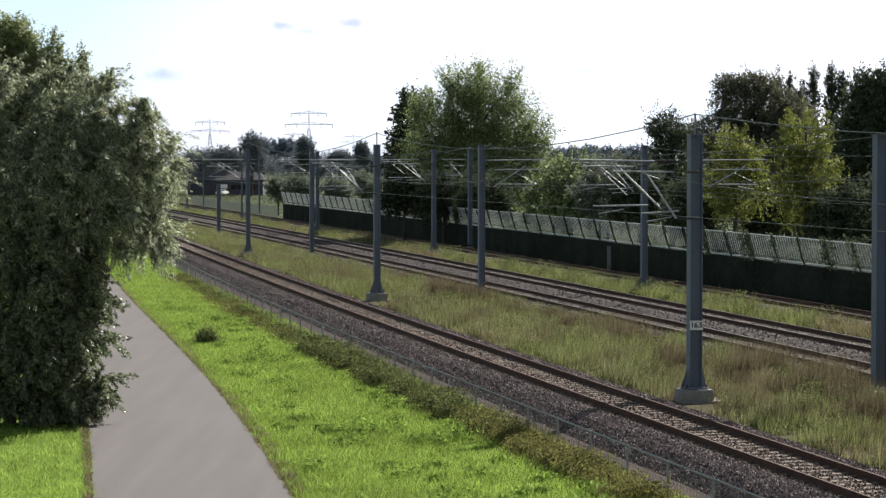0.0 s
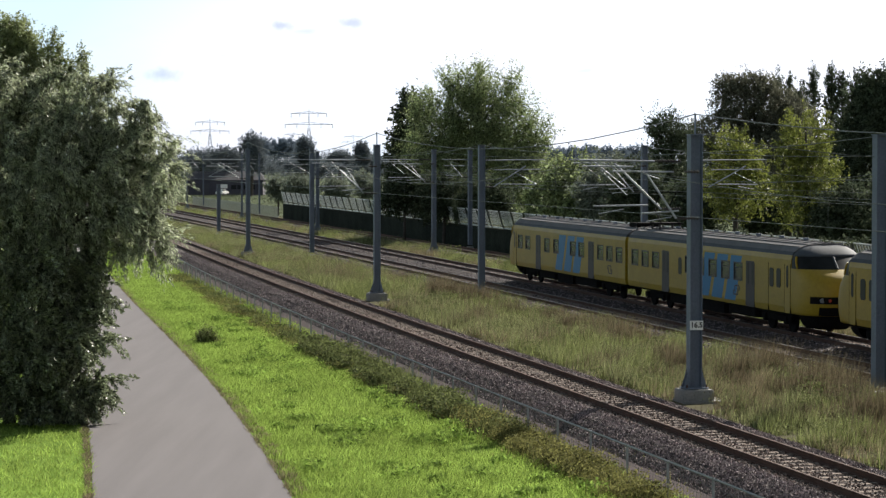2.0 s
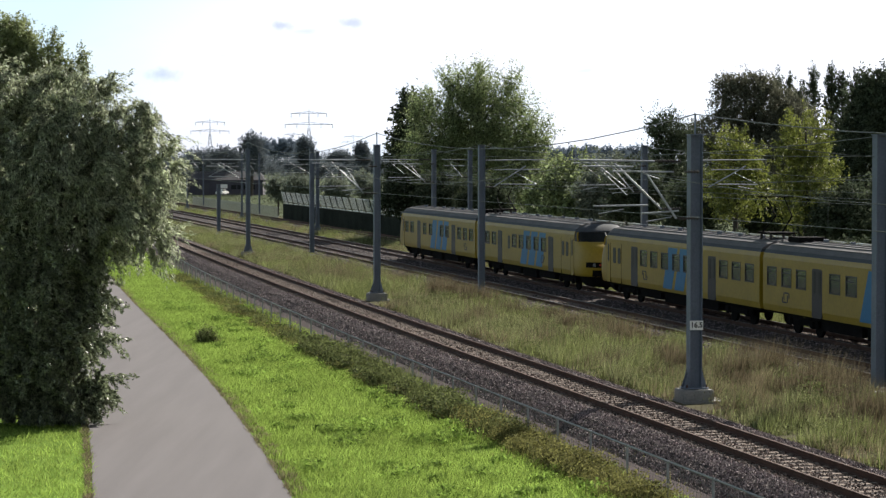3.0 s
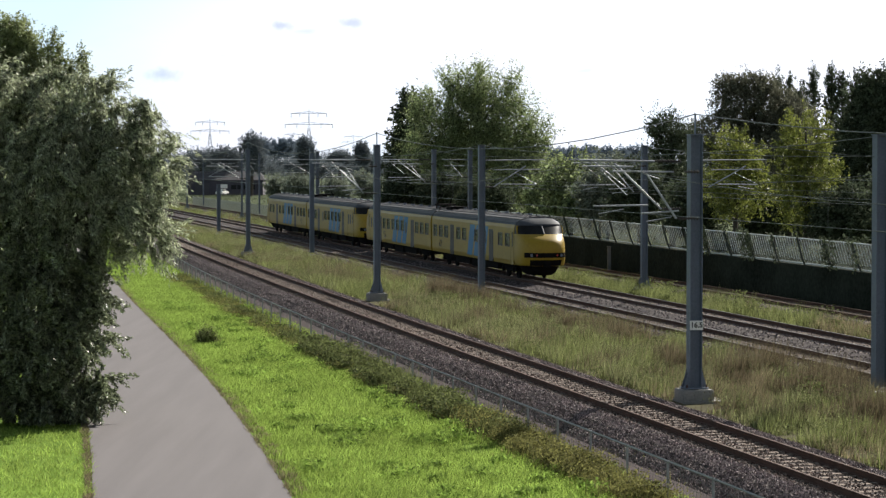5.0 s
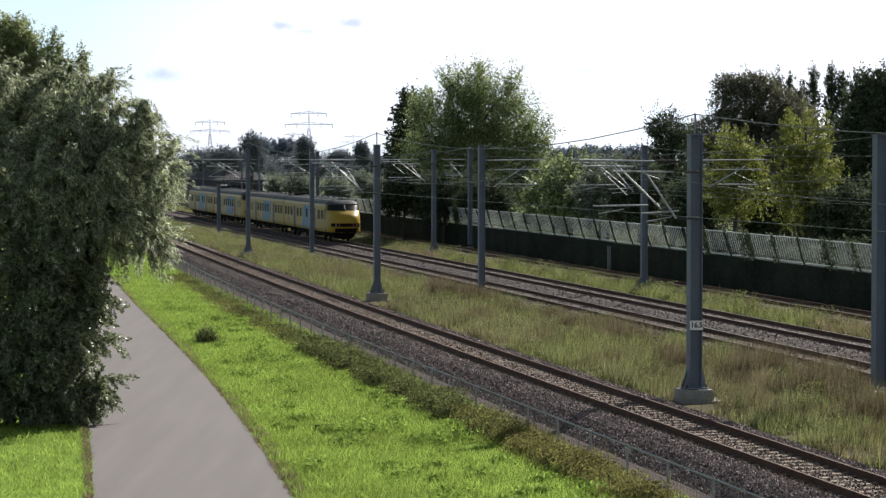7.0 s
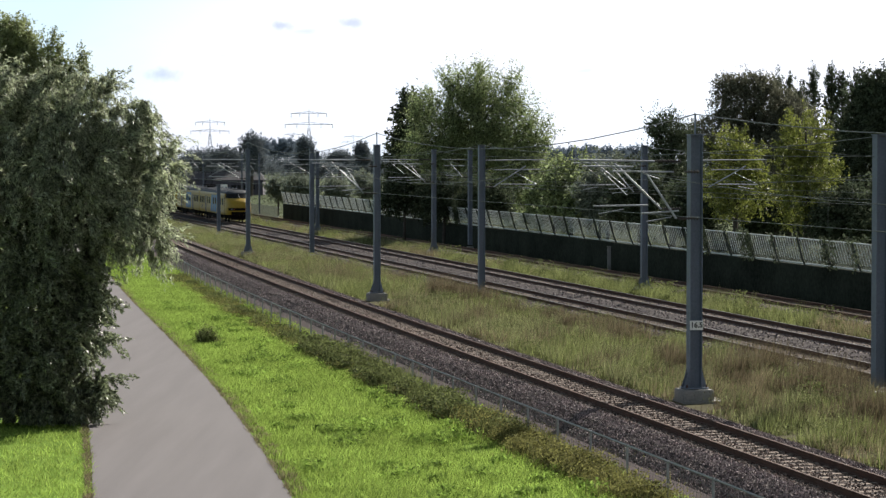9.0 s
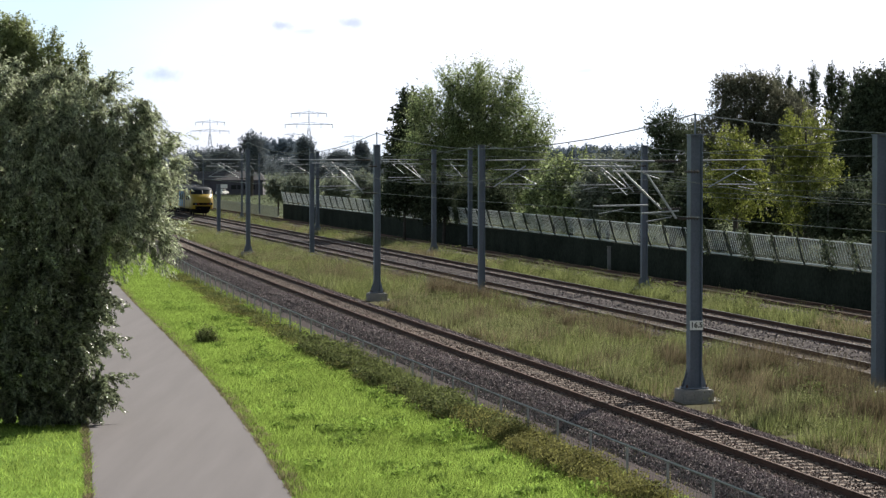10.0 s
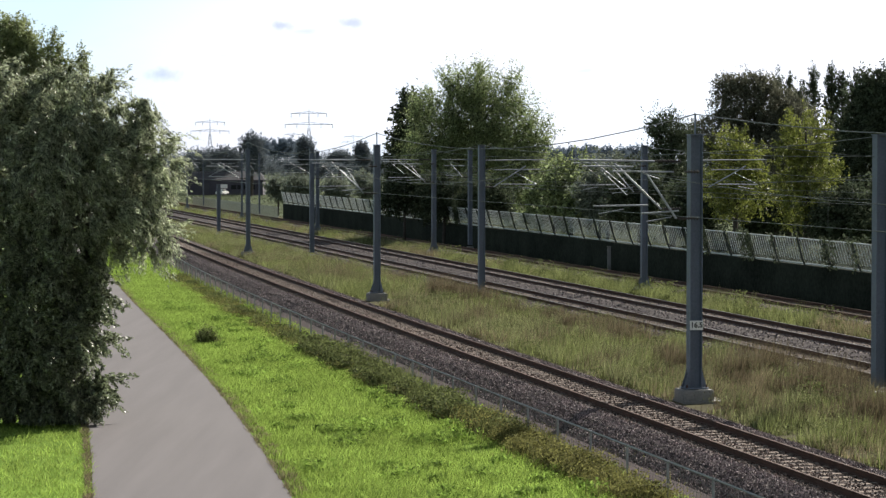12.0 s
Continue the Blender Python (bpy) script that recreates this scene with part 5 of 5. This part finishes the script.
up = strip_points(MAIN, 100, 152, 11.3, 14.5, 34000, LOW)
up[:, 2] += rng.uniform(0, 1, len(up)) ** 0.8 * 3.3 * patchy(up, 0.4, 0.45, 1.15, 31.0)
uv, uf = leafage(up, 0.17, 0.11, 0.1)
tagged(hang("undergrowth", quads("undergrowth", uv, uf, LEAF_DARK)), "dark brambles crowding behind the noise barrier", "brambles", kind="stuff")


def bush(x, y, r, h):
    t = thing("verge_bush", pose(x, y, PATH_Z - 0.05), "small dark green bush on the lawn", "bush")
    p = rng.normal(size=(2600, 3)) * np.array([r, r, h * 0.45]) + np.array([0, 0, h * 0.5])
    v, f = leafage(p[p[:, 2] > 0], 0.1, 0.05, -0.2)
    hang("foliage", quads("foliage", v, f, WEED), t)
    part("stem", rod(bmesh.new(), (0, 0, -0.1), (0, 0, h * 0.6), 0.02, 0.01), BARK, t)


bush(-9.95, 103.0, 0.21, 0.44)


def ivy(y, n, label="ivy hanging over a barrier post"):
    a = along(MAIN, np.array([y]), 9.85, 0)[0]
    h = rng.uniform(0, 1, n) ** 0.8
    p = np.array(a) + np.stack([rng.normal(size=n) * 0.08 - 0.3 * h, rng.normal(size=n) * (0.3 + 0.25 * h), 1.35 + 1.75 * h], -1)
    v, f = leafage(p, 0.15, 0.11, 0.2)
    tagged(hang("ivy", quads("ivy", v, f, LEAF_DARK)), label, "ivy")


for y, n in ((141.9, 160), (134.4, 260), (135.4, 140), (130.5, 60), (122.9, 170), (121.9, 80), (119.3, 70), (207.3, 500), (211.2, 600), (215.0, 500), (218.8, 350)):
    ivy(y, n)


# ---- fence between lawn and railway ----
def fence():
    t = tagged(new("mesh_fence"), "low wire mesh fence with thin grey posts along the track", "fence")
    y = 40.78
    prev = None
    while y < 175:
        p = along(NEAR, np.array([y]), float(fence_foot(y)), 0)[0]
        part("post", rod(bmesh.new(), (p[0], p[1], -0.8), (p[0], p[1], 0.21), 0.036, sides=6), POST, t)
        if prev is not None:
            a, b = Vector(prev), Vector(p)
            part("top_wire", rod(bmesh.new(), (a.x, a.y, 0.19), (b.x, b.y, 0.19), 0.027, sides=4), POST, t)
            bm = bmesh.new()
            for z in (0.0, -0.25, -0.5):
                rod(bm, (a.x, a.y, z), (b.x, b.y, z), 0.004, sides=3)
            for i in range(14):
                q = a.lerp(b, i / 14)
                rod(bm, (q.x, q.y, -0.7), (q.x, q.y, 0.19), 0.004, sides=3)
            part("mesh", bm, FENCE, t)
        prev = p
        y += 3.08


fence()


# ---- far things: building, pale fence, pylons ----
def depot():
    d = 536
    k = d / F
    x0, x1 = (335 - 784) * k, (468 - 784) * k
    t = thing("low_building", pose((x0 + x1) / 2, d, LOW), "low dark building with a grey pitched roof and a sign", "building")
    w = x1 - x0
    part("wall", B(((w, 9, 3.3), (0, 0, 1.65), None, 0.03)), BRICK_DARK, t)
    bm = bmesh.new()
    e = w / 2 + 0.4
    lo = [bm.verts.new(c) for c in ((-e, -4.9, 3.31), (e, -4.9, 3.31), (e, 4.9, 3.31), (-e, 4.9, 3.31))]
    hi = [bm.verts.new(c) for c in ((-e + 1.5, 0, 5.2), (e - 1.5, 0, 5.2))]
    bm.faces.new(lo[::-1]), bm.faces.new((lo[0], lo[1], hi[1], hi[0])), bm.faces.new((lo[1], lo[2], hi[1]))
    bm.faces.new((lo[2], lo[3], hi[0], hi[1])), bm.faces.new((lo[3], lo[0], hi[0]))
    part("roof", bm, ROOF_GREY, t, "grey pitched roof")
    part("sign", B(((1.5, 0.1, 0.8), (-0.2, -4.6, 1.95))), WHITE, t, "small white sign")
    part("door", B(((3.0, 0.1, 2.5), (-w / 2 + 3.2, -4.55, 1.25))), ROOF_GREY, t)
    for i in range(4):
        part("window", B(((1.1, 0.08, 0.9), (1.9 + i * 1.35, -4.54, 1.75))), PANE, t)


depot()


def parked_car(x, y):
    c = thing("parked_car", pose(x, y, LOW, 0, 0, 75), "small white car parked by the low building", "car")
    part("body", B(((4.0, 1.65, 0.6), (0, 0, 0.62), None, 0.12), ((2.2, 1.5, 0.55), (-0.2, 0, 1.15), None, 0.16)), WHITE, c)
    part("window_band", B(((1.9, 1.53, 0.32), (-0.2, 0, 1.2), None, 0.05)), PANE, c)
    for sx in (-1.25, 1.25):
        for sy in (-0.75, 0.75):
            part("wheel", rod(bmesh.new(), (sx, sy - 0.09, 0.3), (sx, sy + 0.09, 0.3), 0.3, sides=14), BLACK, c)


parked_car(-47.4, 526.0)


def pale_fence():
    t = tagged(new("pale_fence"), "pale slender mesh fence beyond the end of the noise barrier", "fence")
    ys = np.arange(308, 400, 4.0)
    for a, b in zip(ys[:-1], ys[1:]):
        p, q = along(MAIN, np.array([a, b]), 10.1)
        p, q = Vector(p), Vector(q)
        for i in range(8):
            u = p.lerp(q, i / 8)
            part("picket", rod(bmesh.new(), (u.x, u.y, LOW), (u.x, u.y, 0.95 + 0.06 * (i % 2)), 0.027, sides=4), PALE, t)
        for z in (-0.4, 0.75):
            part("fence_rail", rod(bmesh.new(), (p.x, p.y, z), (q.x, q.y, z), 0.014, sides=4), PALE, t)


pale_fence()


def pylon(px, top, dist, label):
    k = dist / F
    H = EH - (top - HZ) * k - LOW
    t = thing("power_pylon", pose((px - 784) * k, dist, LOW), label, "pylon", "power pylons")
    w, r = H * 0.16, H * 0.0042
    bm = bmesh.new()
    for sx in (-1, 1):
        for sy in (-1, 1):
            rod(bm, (sx * w / 2, sy * w / 2, 0), (sx * w * 0.1, sy * w * 0.1, H * 0.68), r, sides=4)
            rod(bm, (sx * w * 0.1, sy * w * 0.1, H * 0.68), (0, 0, H), r * 0.8, sides=4)
    for i in range(9):
        z0, z1 = H * 0.68 * i / 9, H * 0.68 * (i + 1) / 9
        a, b = w / 2 * (1 - 0.8 * i / 9), w / 2 * (1 - 0.8 * (i + 1) / 9)
        for s in (-1, 1):
            rod(bm, (-a, s * a, z0), (b, s * b, z1), r * 0.55, sides=3)
            rod(bm, (a, s * a, z0), (-b, s * b, z1), r * 0.55, sides=3)
    part("tower", bm, PYLON, t)
    for z, half in ((0.92, 0.30), (0.74, 0.40)):
        bm = bmesh.new()
        for s in (-1, 1):
            rod(bm, (0, 0, H * (z + 0.035)), (s * H * half, 0, H * z), r * 0.7, sides=4)
            rod(bm, (0, 0, H * z), (s * H * half, 0, H * z), r * 0.8, sides=4)
            for j in (0.3, 0.6):
                rod(bm, (s * H * half * j, 0, H * z), (s * H * half * (j - 0.15), 0, H * (z + 0.035 * (1 - j))), r * 0.5, sides=3)
        arm = part("cross_arm", bm, PYLON, t)
        for s in (-1, 1):
            for j in (0.5, 0.98):
                part("insulator", rod(bmesh.new(), (s * H * half * j, 0, H * z), (s * H * half * j, 0, H * (z - 0.06)), r, sides=4), PYLON, arm)


pylon(547, 193, 1850, "steel lattice power pylon in the fields")
pylon(372, 210, 2250, "steel lattice power pylon in the fields")
pylon(626, 238, 3600, "faint distant lattice power pylon")
pylon(520, 234, 3900, "faint distant lattice power pylon")

# ---- sleepers last ----
sleepers(track_near, NEAR, 0.0, 46.0, 300, 60)
sleepers(track_second, MAIN, -4.19, 66.0, 290, 80)
sleepers(track_main, MAIN, 0.0, 74.0, 290, 80)
sleepers(track_siding, MAIN, 6.7, 86.0, 200, 40)


# ---- what moves ----
def motions():
    for car, shift, way in TRAIN:
        walk(car, [(i * 0.5, car_pose(i * 0.5, shift, way)) for i in range(25)])
    for sp, pivot, amount, phase in SPRAYS:
        rows = []
        for i in range(25):
            t = i * 0.5
            gust = math.sin(t * 1.1 + phase * 0.4) * 2.0 + math.sin(t * 2.7 + phase) * 1.6
            side = math.sin(t * 2.1 + phase * 1.7) * 1.4
            rows.append((t, Matrix.Translation(pivot) @ pose(0, 0, 0, side * amount, -gust * amount, side * amount)))
        walk(sp, rows)


motions()
